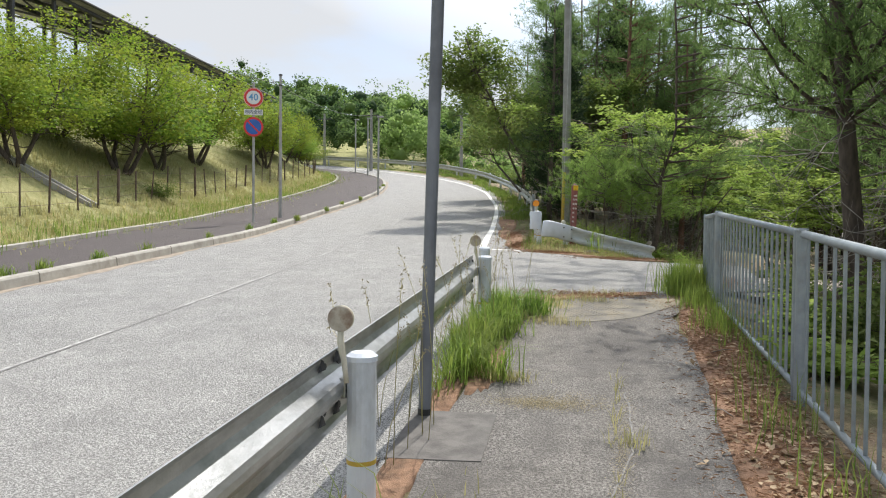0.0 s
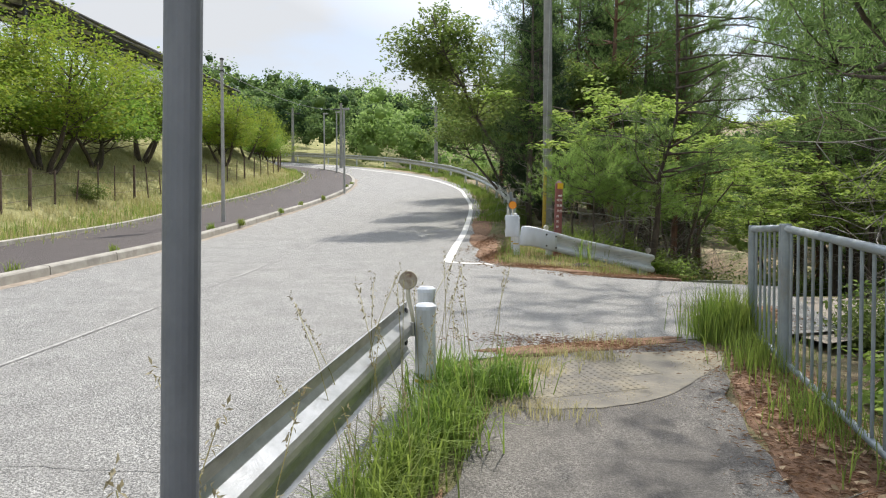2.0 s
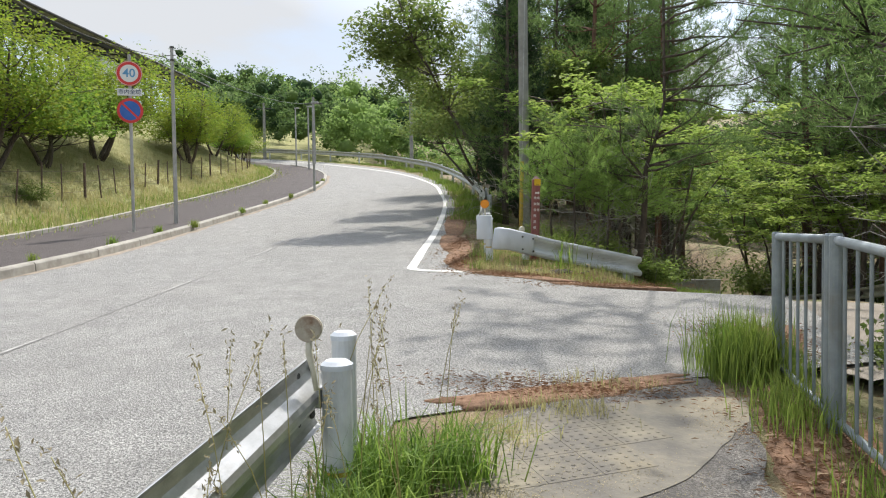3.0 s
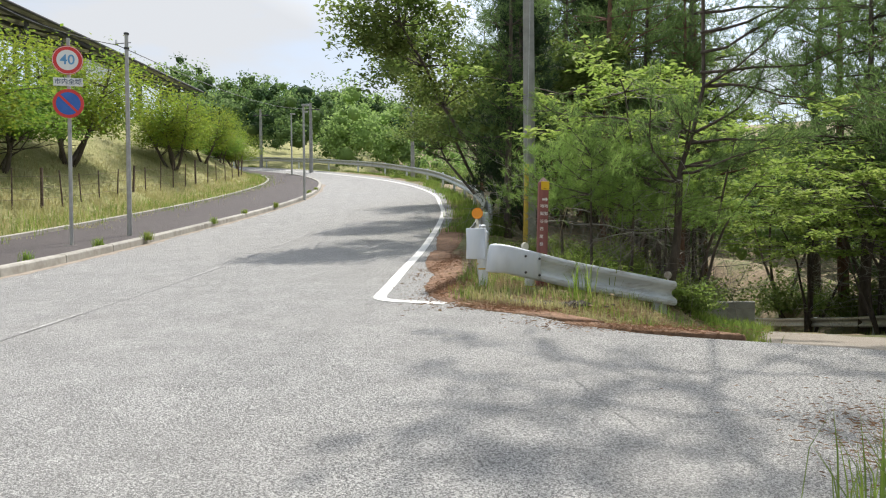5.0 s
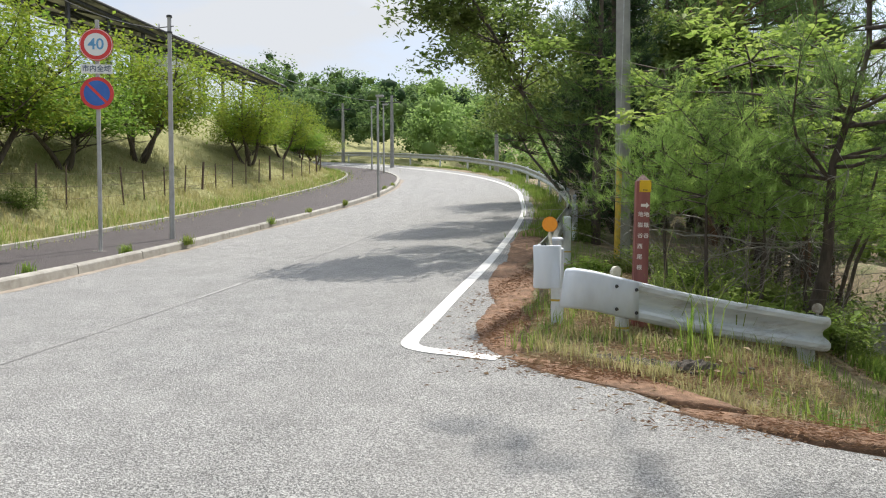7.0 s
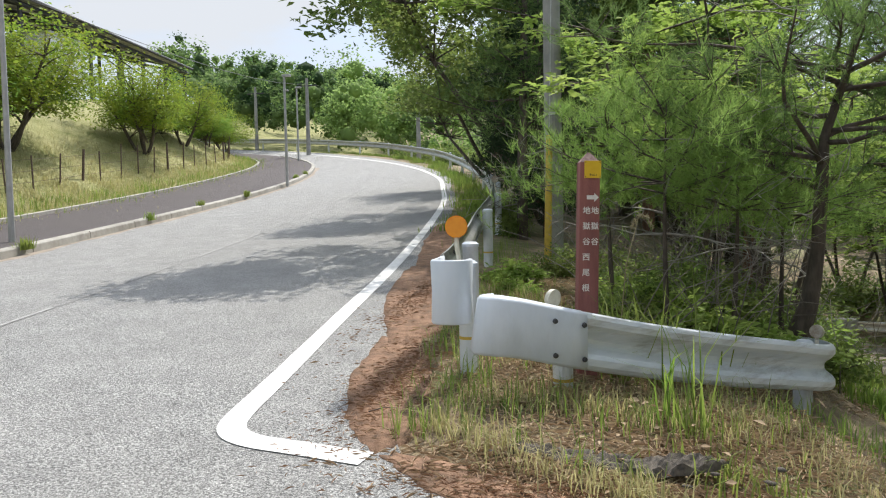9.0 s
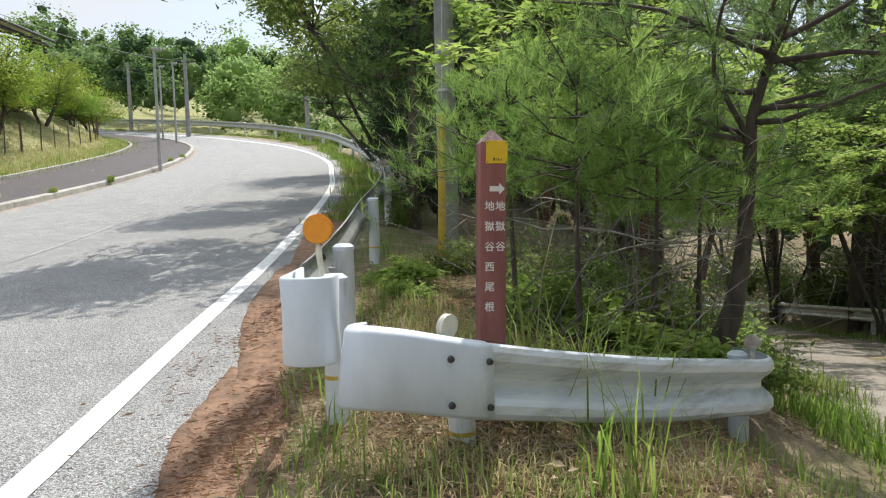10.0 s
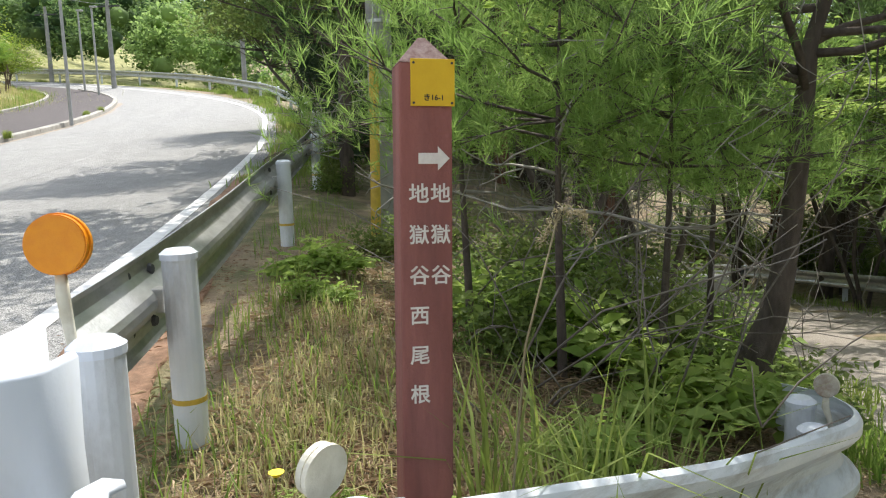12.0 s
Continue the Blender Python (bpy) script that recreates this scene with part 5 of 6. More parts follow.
for x, y, s_ in ((-15.9, 20.6, 0.9), (0.15, 18.0, 0.7), (-0.4, 19.0, 0.7), (7.6, 18.2, 1.0), (7.9, 23, 1.3), (3.3, 5.2, 1.2), (3.6, 2.8, 1.3), (3.1, 7.9, 0.9), (3.4, 0.4, 1.2), (4.3, 4.2, 1.5), (8.6, 15.6, 1.3), (9.2, 17.4, 1.6), (8.3, 19.6, 1.1), (9.6, 21.5, 1.8), (8.5, 26.5, 1.4), (9.9, 24.6, 1.7), (8.8, 30, 1.6), (11.5, 19, 2.0), (12, 25, 2.2), (3.6, 31, 1.2), (11, 33, 2.4), (4.2, 37, 1.5), (8.2, 37, 1.6), (3.7, 27.4, 2.0), (3.6, 33.2, 2.2), (4.0, 36.5, 2.4), (8.6, 33.5, 2.4), (7.6, 40, 2.6), (2.4, 39.5, 2.4), (8.2, 24.6, 1.7), (2.8, 27.0, 1.6), (-9.8, 52.5, 2.2), (-6.9, 47, 1.8), (-13.2, 56.5, 2.4), (-4.2, 41.5, 1.6), (5.0, 8.1, 1.2), (6.1, 10.2, 1.3), (-1.9, 22.2, 0.7), (-2.4, 25.3, 0.8), (1.0, 16.9, 0.9), (0.2, 16.4, 0.7), (1.7, 16.7, 0.8), (2.0, 19.2, 1.1), (0.8, 18.6, 1.0)):
    again(bush, x + (1.3 if 7 < x < 9.4 and 14 < y < 42 else 0), y, x * 70, s_)


tmp = bmesh.new()
bmesh.ops.create_icosphere(tmp, subdivisions=1, radius=1.0)
ICO_V = np.array([q.co[:] for q in tmp.verts])
ICO_F = np.array([[q.index for q in fc.verts] for fc in tmp.faces])
tmp.free()


def forest():
    """Far wooded hillside behind the bend and across the valley."""
    rg = np.random.default_rng(91)
    vs, fs, k = [], [], 0
    spots = []
    for i in range(660):
        a, d = radians(rg.uniform(-50, 30)), rg.uniform(47, 160)
        if a > radians(-34) or d < 60:
            spots.append((0 + d * math.sin(a), 8 + d * math.cos(a)))
    for i in range(140):
        a, d = radians(rg.uniform(20, 110)), rg.uniform(26, 90)
        spots.append((d * math.sin(a), 8 + d * math.cos(a)))
    for x, y in spots:
        if y < 66 and x > -46 and (x < float(edge_x(min(y, 63.9))) + 3.5):
            continue
        if y < 60 and -18 < x < 6:
            continue
        dist = math.hypot(x, y - 8)
        z = ground_at(x, y)
        h = rg.uniform(5.0, 10.5)
        w_ = h * rg.uniform(0.32, 0.5)
        n = int(np.clip(34000 / dist, 220, 520))
        sub = unit(rg.normal(0, 1, (13, 3))) * rg.uniform(0.35, 1, (13, 1)) * np.array([w_ * 0.8, w_ * 0.8, h * 0.32]) + np.array([x, y, z + h * 0.58])
        size = rg.uniform(0.2, 0.42, 13) * w_
        which = rg.integers(0, 13, n)
        c = sub[which] + unit(rg.normal(0, 1, (n, 3)) + np.array([0, -0.25, 0.35])) * (size[which] * rg.uniform(0.6, 1.12, n))[:, None] * np.array([1, 1, 0.75])
        for q, r_ in zip(sub[:8], size):
            vs.append(ICO_V * r_ * 0.55 * rg.uniform(0.6, 1.15, (len(ICO_V), 1)) + q)
            fs.append(ICO_F + k)
            k += len(ICO_V)
        v, f = leaf_arrays(rg, c, 0.13 + dist * 0.0026, 0.8, 0.75)
        vs.append(v)
        fs.append(f + k)
        k += len(v)
    return np.concatenate(vs), np.concatenate(fs)


v, f = forest()
tagged(tri_mesh("far_woods", v, f, M_FARLEAF), "mixed green woodland covering the far hillside", "woodland", kind="stuff")


# ---- grasses and litter ----
def blade_arrays(rg, pts, length, width, bend=0.5):
    n = len(pts)
    a = rg.uniform(0, 2 * math.pi, n)
    out = np.stack([np.cos(a), np.sin(a), np.zeros(n)], 1)
    side = np.stack([-np.sin(a), np.cos(a), np.zeros(n)], 1) * width * 0.5
    ln = length * rg.uniform(0.5, 1.2, (n, 1))
    bd = bend * rg.uniform(0.2, 1.2, (n, 1))
    up = np.array([0, 0, 1.0])
    m = pts + up * ln * 0.55 + out * ln * bd * 0.25
    t = pts + up * ln * (1 - bd * 0.35) + out * ln * bd * 0.8
    v = np.stack([pts - side, pts + side, m - side * 0.8, m + side * 0.8, t], 1).reshape(-1, 3)
    i = np.arange(n)[:, None] * 5
    f = np.concatenate([i + np.array(q) for q in ([0, 1, 3], [0, 3, 2], [2, 3, 4])], 0)
    return v, f


def sward(name, seed, groups, mat, label, length, width, bend=0.5, lift=0.0):
    """Grass as stuff. groups: (x, y, reach x, reach y, blades)."""
    rg = np.random.default_rng(seed)
    pts = []
    for x, y, rx, ry, n in groups:
        pts.append(np.stack([rg.normal(x, rx * 0.5, n), rg.normal(y, ry * 0.5, n)], 1))
    p = np.concatenate(pts)
    z = np.maximum(ground_z(p[:, 0], p[:, 1]), -9) + lift
    v, f = blade_arrays(rg, np.column_stack([p, z]), length, width, bend)
    return tagged(tri_mesh(name, v, f, mat), label, "grass", kind="stuff")


def strip(line, n, off, width, rg_seed):
    """Groups of grass along a line of (x, y)."""
    rg = np.random.default_rng(rg_seed)
    out = []
    for x, y in line:
        out.append((x + off + rg.normal(0, width * 0.3), y + rg.normal(0, 0.15), width, 0.35, int(n * rg.uniform(0.3, 1.5))))
    return out


rail_side = [(RX(y) + 0.1, y) for y in list(np.arange(-3.2, 0.3, 0.22)) + list(np.arange(2.3, 5.4, 0.22))]
sward("tall_grass", 1, strip(rail_side, 38, 0.0, 0.14, 2) + [(-0.22, 4.95, 0.24, 0.3, 620), (-0.12, 4.3, 0.2, 0.26, 420), (-0.2, 3.75, 0.16, 0.22, 260), (-0.16, 3.2, 0.16, 0.25, 260), (-0.1, 2.75, 0.12, 0.14, 120), (0.1, 2.7, 0.16, 0.09, 110), (0.05, 5.25, 0.22, 0.2, 240)], M_GRASS, "tall bright green grass under the guard rail", 0.4, 0.0095, 1.1)
sward("path_grass", 3, [(0.22, 2.68, 0.2, 0.1, 160), (1.0, 2.6, 0.03, 0.5, 24), (1.0, 1.9, 0.03, 0.35, 22), (0.15, 5.9, 0.3, 0.25, 300), (0.5, 6.35, 0.4, 0.2, 260), (0.3, 4.85, 0.35, 0.15, 160), (1.05, 0.4, 0.04, 0.7, 120), (1.0, -0.6, 0.05, 0.5, 80), (1.1, 1.6, 0.12, 0.1, 50), (0.0, 5.5, 0.25, 0.4, 300), (0.75, 6.9, 0.5, 0.2, 120), (0.35, 0.0, 0.12, 0.7, 200)], M_DRYGRASS, "yellowish grass tufts in the path's joints", 0.13, 0.006, 0.8)
sward("fence_grass", 4, strip([(2.05, y) for y in np.arange(-2, 7.6, 0.3)], 20, 0.0, 0.25, 5) + [(1.95, 7.5, 0.25, 0.35, 900), (1.85, 6.4, 0.25, 0.5, 350), (1.9, 5.0, 0.2, 0.5, 200)], M_GRASS, "green grass along the foot of the fence", 0.3, 0.007, 0.6)
sward("corner_grass", 6, [(1.75, 7.35, 0.3, 0.3, 900)], M_GRASS, "dense grass clump at the fence end", 0.52, 0.008, 0.5)
sward("verge_grass", 7, [(-0.6, 13.2, 0.5, 0.25, 88), (-0.1, 13.1, 0.5, 0.3, 66), (0.35, 13.3, 0.4, 0.3, 88), (0.9, 13.8, 0.5, 0.5, 88), (1.4, 14.2, 0.4, 0.6, 110), (1.6, 13.3, 0.2, 0.6, 143), (-0.95, 13.5, 0.2, 0.4, 88), (-1.2, 14.6, 0.2, 0.8, 110), (-1.3, 16.5, 0.25, 1.3, 176), (-1.7, 19.5, 0.3, 1.6, 220), (-2.4, 24.5, 0.4, 3, 495), (1.55, 12.2, 0.25, 0.6, 165), (-1.05, 12.75, 0.12, 0.12, 38)], M_GRASS, "mixed green grass on the corner verge", 0.22, 0.007, 0.75)
sward("verge_dry_grass", 8, [(-0.7, 14.8, 0.5, 0.8, 1020), (-0.5, 15.6, 0.6, 0.8, 714), (-0.3, 13.3, 0.8, 0.3, 612), (0.6, 13.6, 0.7, 0.5, 428), (-0.9, 16.4, 0.4, 1.2, 459), (0.2, 14.8, 0.6, 0.6, 408), (1.2, 13.0, 0.5, 0.6, 306), (-1.2, 18.5, 0.4, 1.4, 357), (0.6, 15.3, 0.8, 0.6, 357)], M_DRYGRASS, "dry straw-coloured grass on the corner verge", 0.15, 0.006, 0.9)
rg = np.random.default_rng(77)
fringe = [(x + rg.normal(0, 0.05), float(np.interp(x, [-1.1, -0.6, -0.1, 0.4, 0.95, 1.6, 2.2], [12.9, 12.5, 12.2, 11.95, 11.55, 11.35, 11.3])) + rg.normal(0.05, 0.09), 0.2, 0.16, int(rg.uniform(20, 75))) for x in np.arange(-1.0, 2.1, 0.09)]
sward("verge_fringe", 78, fringe, M_DRYGRASS, "ragged dry grass fringe along the junction edge", 0.17, 0.006, 1.0)
sward("verge_tufts", 79, [(x, y + 0.15, 0.1, 0.1, n // 3) for x, y, a, b, n in fringe[::3]] + [(1.5, 11.7, 0.3, 0.25, 260), (1.0, 12.1, 0.3, 0.3, 120), (0.5, 12.6, 0.3, 0.25, 90), (-0.75, 14.7, 0.35, 0.9, 150), (-0.4, 15.7, 0.5, 0.9, 160), (-0.95, 16.6, 0.3, 1.0, 140)], M_GRASS, "green grass tufts along the junction edge", 0.2, 0.008, 0.9)
sward("pampas_grass", 9, [(-0.02, 14.1, 0.14, 0.16, 70), (0.2, 14.25, 0.2, 0.2, 60), (0.28, 13.3, 0.16, 0.14, 26), (0.5, 14.6, 0.3, 0.3, 40)], M_GRASS, "long arching grass blades beside the trail post", 0.75, 0.011, 0.9)
sward("bank_grass", 10, strip([(float(np.interp(y, WALKEDGE[:, 1], WALKEDGE[:, 0])) - 0.7, y) for y in np.arange(4, 55, 0.3)], 26, 0, 0.9, 11), M_GRASS, "rough long grass along the foot of the bank", 0.42, 0.016, 0.6)
sward("bank_dry_grass", 12, strip([(float(np.interp(y, WALKEDGE[:, 1], WALKEDGE[:, 0])) - 1.3, y) for y in np.arange(4, 55, 0.3)], 130, 0, 1.2, 13) + [(-17.5, 19, 3, 7, 5000), (-19.5, 30, 3, 9, 5000), (-21, 40, 3, 8, 3000)], M_DRYGRASS, "dry mown grass over the bank", 0.2, 0.02, 0.8)
sward("far_verge_grass", 14, strip([(p[0] - 0.5, p[1]) for p in RAIL2[24:]], 160, 0, 0.5, 15), M_GRASS, "green grass verge between the far rail and road", 0.25, 0.02, 0.6)
weeds = [(float(np.interp(y, KERB[:, 1], KERB[:, 0])) + o, y, 0.06, 0.16, n) for y, o, n in ((5.4, -0.22, 60), (6.2, -0.22, 90), (7.6, -0.22, 80), (9.2, -0.22, 50), (12, -0.22, 50), (14.8, -0.25, 70), (17.4, -0.25, 120), (19.3, 0.03, 120), (24.2, 0.0, 90), (27.5, -0.1, 160), (31.0, 0.0, 190), (38.5, -0.2, 200), (40.5, -0.1, 200))]
sward("kerb_weeds", 16, weeds, M_GRASS, "weeds growing in the kerb joints", 0.24, 0.014, 0.7, 0.1)
sward("lane_grass", 17, [(2.15, 13.4, 0.2, 0.5, 220), (2.2, 14.4, 0.22, 0.5, 240), (2.45, 15.5, 0.25, 0.6, 240), (2.75, 16.8, 0.25, 0.7, 240), (3.2, 18.6, 0.3, 1.0, 300), (8.0, 30, 0.4, 4, 600), (4.3, 33, 0.5, 4, 700), (7.9, 18.5, 0.4, 2, 400), (8.2, 23, 0.5, 3, 700), (3.5, 26, 1.6, 1.2, 900), (2.6, 19.5, 0.7, 2, 500), (2.3, 16.5, 0.4, 1.2, 400), (4.0, 23.2, 0.5, 1.2, 300)], M_GRASS, "green grass beside the side lane", 0.26, 0.014, 0.7)


def seed_stems():
    """Tall flowering grass stems along the rail."""
    rg = np.random.default_rng(19)
    stems, heads = [], []
    for i in range(46):
        y = rg.uniform(0.8, 5.3) if i < 34 else rg.uniform(4.4, 5.5)
        x = RX(y) + rg.uniform(-0.22, 0.22) + (0.2 if i > 34 else 0)
        z = float(road_z(x, y)) - 0.03
        h = rg.uniform(0.55, 1.0)
        b = rg.normal(0, 0.12, 2)
        pts = [(x + b[0] * t * t, y + b[1] * t * t, z + h * t) for t in (0, 0.4, 0.75, 1)]
        stems.append((pts, [0.0028, 0.0024, 0.002, 0.0015]))
        for t in np.linspace(0.86, 1.05, 26):
            heads.append((x + b[0] * t * t, y + b[1] * t * t, z + h * t))
    hp = np.array(heads) + rg.normal(0, 0.006, (len(heads), 3))
    ob = tubes("flowering_grass", stems, M_DRYGRASS, None, 4)
    tagged(ob, "tall flowering grass stems beside the guard rail", "grass", kind="stuff")
    v, f = leaf_arrays(rg, hp, 0.022, 1.5, 0.35)
    tagged(tri_mesh("grass_seed_heads", v, f, M_SEED), "brown seed heads of tall grass", "grass", kind="stuff")


seed_stems()


def foxtail():
    ob = thing("plume_grass", pose(0.05, 13.86, 0.0), "single dry plume grass stalk with a drooping head", "grass")
    pts = [(-0.1, 0.02, 0), (-0.07, 0, 0.35), (-0.03, 0, 0.75), (0.02, 0, 1.0), (0.05, 0, 1.06), (0.09, 0, 1.05), (0.11, 0, 1.0)]
    tubes("stalk", [(pts, [0.0045, 0.004, 0.0035, 0.003, 0.003, 0.002, 0.001])], M_SEED, ob, 5)
    rg = np.random.default_rng(3)
    t = rg.uniform(0, 1, 240)
    p = np.stack([np.interp(t, [0, 0.4, 0.7, 1], [0.0, 0.05, 0.1, 0.125]), 0 * t, np.interp(t, [0, 0.4, 0.7, 1], [0.98, 1.06, 1.05, 0.98])], 1) + rg.normal(0, 0.006, (240, 3))
    v, f = leaf_arrays(rg, p, 0.016, 1.2, 0.25)
    tri_mesh("plume", v, f, M_SEED, ob)


foxtail()

# needle litter and bare soil
blob("soil_strip", (-1.42, 13.6), 0.26, 1.15, radians(15), M_SOIL, "orange soil and pine needles at the road edge", 0.006, 1)
blob("soil_strip", (-2.05, 16.4), 0.3, 2.0, radians(14), M_SOIL, "orange soil and pine needles at the road edge", 0.006, 2)
blob("soil_strip", (-3.0, 21.5), 0.3, 3.2, radians(10), M_SOIL, "orange soil and pine needles at the road edge", 0.006, 3)
blob("soil_strip", (-0.35, 12.06), 0.85, 0.16, radians(-27), M_SOIL, "orange soil and pine needles at the junction edge", 0.006, 4)
blob("soil_strip", (0.9, 11.32), 0.8, 0.11, radians(-12), M_SOIL, "orange soil and pine needles at the junction edge", 0.006, 5)
blob("soil_strip", (2.25, 8.45), 0.26, 0.6, radians(-14), M_SOIL, "orange pine needles beside the lane mouth", 0.008, 6, 0.4)
blob("soil_strip", (0.55, 6.75), 0.85, 0.18, radians(28), M_SOIL, "orange pine needles across the path end", 0.01, 7, 0.4)
blob("soil_strip", (1.85, 1.5), 0.28, 3.6, radians(1), M_SOIL, "brown needle litter between path and fence", 0.008, 8, 0.25)
blob("soil_strip", (1.85, 5.3), 0.3, 1.6, radians(-3), M_SOIL, "brown needle litter between path and fence", 0.0095, 9, 0.3)
blob("soil_strip", (0.02, 3.0), 0.13, 0.6, radians(4), M_SOIL, "bare soil beside the rail grass", 0.01, 10, 0.4)
blob("soil_strip", (-0.05, 1.6), 0.09, 1.7, radians(5), M_SOIL, "bare soil and debris under the guard rail", 0.0065, 14, 0.4)
blob("soil_strip", (0.1, -1.2), 0.16, 2.2, radians(5), M_SOIL, "bare soil under the guard rail", 0.009, 11, 0.3)


def ramp_slab():
    """Crescent of pale concrete where the path meets the junction."""
    top = smoothed([(-0.16, 5.45), (0.1, 5.95), (0.42, 6.3), (0.83, 6.54), (1.25, 6.68), (1.66, 6.78)], 8)
    low = smoothed([(-0.1, 5.32), (0.1, 5.02), (0.4, 4.98), (0.8, 5.14), (1.12, 5.42), (1.58, 6.3)], 8)
    rows, n = 6, len(top)
    verts, faces = [], []
    for a, b in zip(wobble(top, 0.04, 4, 3), wobble(low, 0.05, 4, 7)):
        for k in range(rows + 1):
            x, y = a[0] + (b[0] - a[0]) * k / rows, a[1] + (b[1] - a[1]) * k / rows
            verts.append((x, y, float(road_z(x, y)) + 0.0085))
    for i in range(n - 1):
        for k in range(rows):
            q = i * (rows + 1) + k
            faces.append((q, q + rows + 1, q + rows + 2, q + 1))
    tagged(mesh("ramp_slab", verts, faces, M_MOSS, None, True), "worn pale concrete ramp slab at the path end", "pavement", kind="structure")


ramp_slab()


def litter(name, seed, spots, size, mat, label, zf=road_z, lift=0.012, slim=0.12):
    rg = np.random.default_rng(seed)
    pts = np.concatenate([np.stack([rg.normal(x, rx * 0.5, n), rg.normal(y, ry * 0.5, n)], 1) for x, y, rx, ry, n in spots])
    z = zf(pts[:, 0], pts[:, 1]) + lift + rg.uniform(0, 0.012, len(pts))
    v, f = leaf_arrays(rg, np.column_stack([pts, z]), size, 0.08, slim)
    return tagged(tri_mesh(name, v, f, mat), label, "leaf litter", kind="stuff")


litter("needle_litter", 23, [(1.85, 1.5, 0.4, 4, 5000), (1.85, 5.2, 0.4, 2, 3000), (-1.38, 13.6, 0.26, 1.2, 1500), (-2.0, 16.4, 0.25, 2.0, 1200), (-0.3, 12.12, 0.8, 0.2, 800), (0.9, 11.3, 0.9, 0.25, 1200), (2.1, 8.4, 0.55, 0.9, 1800), (0.5, 6.8, 1.0, 0.3, 1500)], 0.045, M_LITTER, "scattered brown pine needles", slim=0.09)
litter("dead_leaves", 24, [(1.9, 1.0, 0.3, 4, 1100), (1.9, 4.8, 0.3, 2, 200), (-0.2, 12.9, 1.2, 0.6, 50)], 0.06, M_STRAW, "scattered dry brown leaves", slim=0.5)
litter("verge_litter", 25, [(-0.5, 14.6, 0.8, 1.4, 6000), (0.4, 13.3, 1.2, 0.8, 5000), (0.6, 15.4, 1.4, 1.2, 5000), (-0.6, 17, 1.0, 2, 4000), (2.2, 14.5, 0.35, 2.2, 1500), (-0.1, 12.4, 0.9, 0.3, 2500), (1.0, 11.7, 0.9, 0.3, 2200)], 0.08, M_STRAW, "brown needle and leaf litter on the verge", ground_z, 0.01, 0.1)
litter("silt_grains", 26, [(0.52, 2.2, 0.3, 0.14, 3300), (0.72, 2.3, 0.3, 0.2, 1100), (0.2, 5.1, 0.3, 0.14, 2860), (1.45, 6.3, 0.22, 0.4, 1760), (1.05, 1.5, 0.06, 0.9, 1100), (0.7, 5.4, 0.6, 0.4, 1980)], 0.008, M_SILT, "dried yellowish silt grains on the path", lift=0.003, slim=0.7)


def brushwood():
    rg = np.random.default_rng(29)
    limbs = []
    spots = [(rg.uniform(-0.3, 2.0), rg.uniform(15.2, 18.5)) for _ in range(55)] + [(rg.uniform(-0.6, 3.2), rg.uniform(18.5, 24)) for _ in range(90)] + [(rg.uniform(2.8, 5.5), rg.uniform(0, 8)) for _ in range(60)]
    for x, y in spots:
        z = ground_at(x, y)
        path = limb_path(rg, (x, y, z), (rg.normal(0, 0.5), rg.normal(0, 0.5), 1), rg.uniform(0.5, 2.1), -0.02, 6, 0.2)
        limbs.append((path, [0.008 * (1 - 0.75 * t) for t in np.linspace(0, 1, 7)]))
        for _ in range(3):
            q = path[rg.integers(2, 6)]
            limbs.append((limb_path(rg, q, rg.normal(0, 1, 3) + np.array([0, 0, 0.5]), rg.uniform(0.2, 0.6), 0, 3, 0.25), [0.004, 0.0035, 0.003, 0.0015]))
    tagged(tubes("brushwood", limbs, M_TWIG, None, 4), "tangle of bare grey twigs in the undergrowth", "brushwood", kind="stuff")


brushwood()


# ---- bank fence ----
def bank_fence():
    fence = thing("fence", pose(0, 0, 0), "old rusty wire fence with thin uneven posts on the bank", "fence")
    line = smoothed([(-11.6, 7), (-12.9, 11.3), (-14.1, 15.3), (-15.4, 19.3), (-16.7, 24.2), (-18.0, 29.3), (-19.0, 33.7), (-19.9, 39), (-21.1, 45), (-23.5, 50)], 8)
    ln = np.r_[0, np.cumsum(np.hypot(*np.diff(line, axis=0).T))]
    rg = np.random.default_rng(37)
    tops = []
    for i, s_ in enumerate(np.arange(0.3, ln[-1], 1.45)):
        x, y = along(line, s_ + rg.uniform(-0.15, 0.15), ln)
        z = ground_at(x, y)
        h = rg.uniform(1.0, 1.3)
        r = 0.05 if i % 5 == 2 else rg.uniform(0.022, 0.034)
        part("post", cyl_bm(r, r * 0.9, h + 0.2, pose(x, y, z - 0.2, rg.normal(0, 2), rg.normal(0, 2), 0), 7), M_RUST, fence)
        tops.append((x, y, z))
    for hh in (0.25, 0.6, 0.95):
        tubes("wire", [([(x, y, z + hh) for x, y, z in tops], [0.006] * len(tops))], M_RUST, fence, 4)


bank_fence()


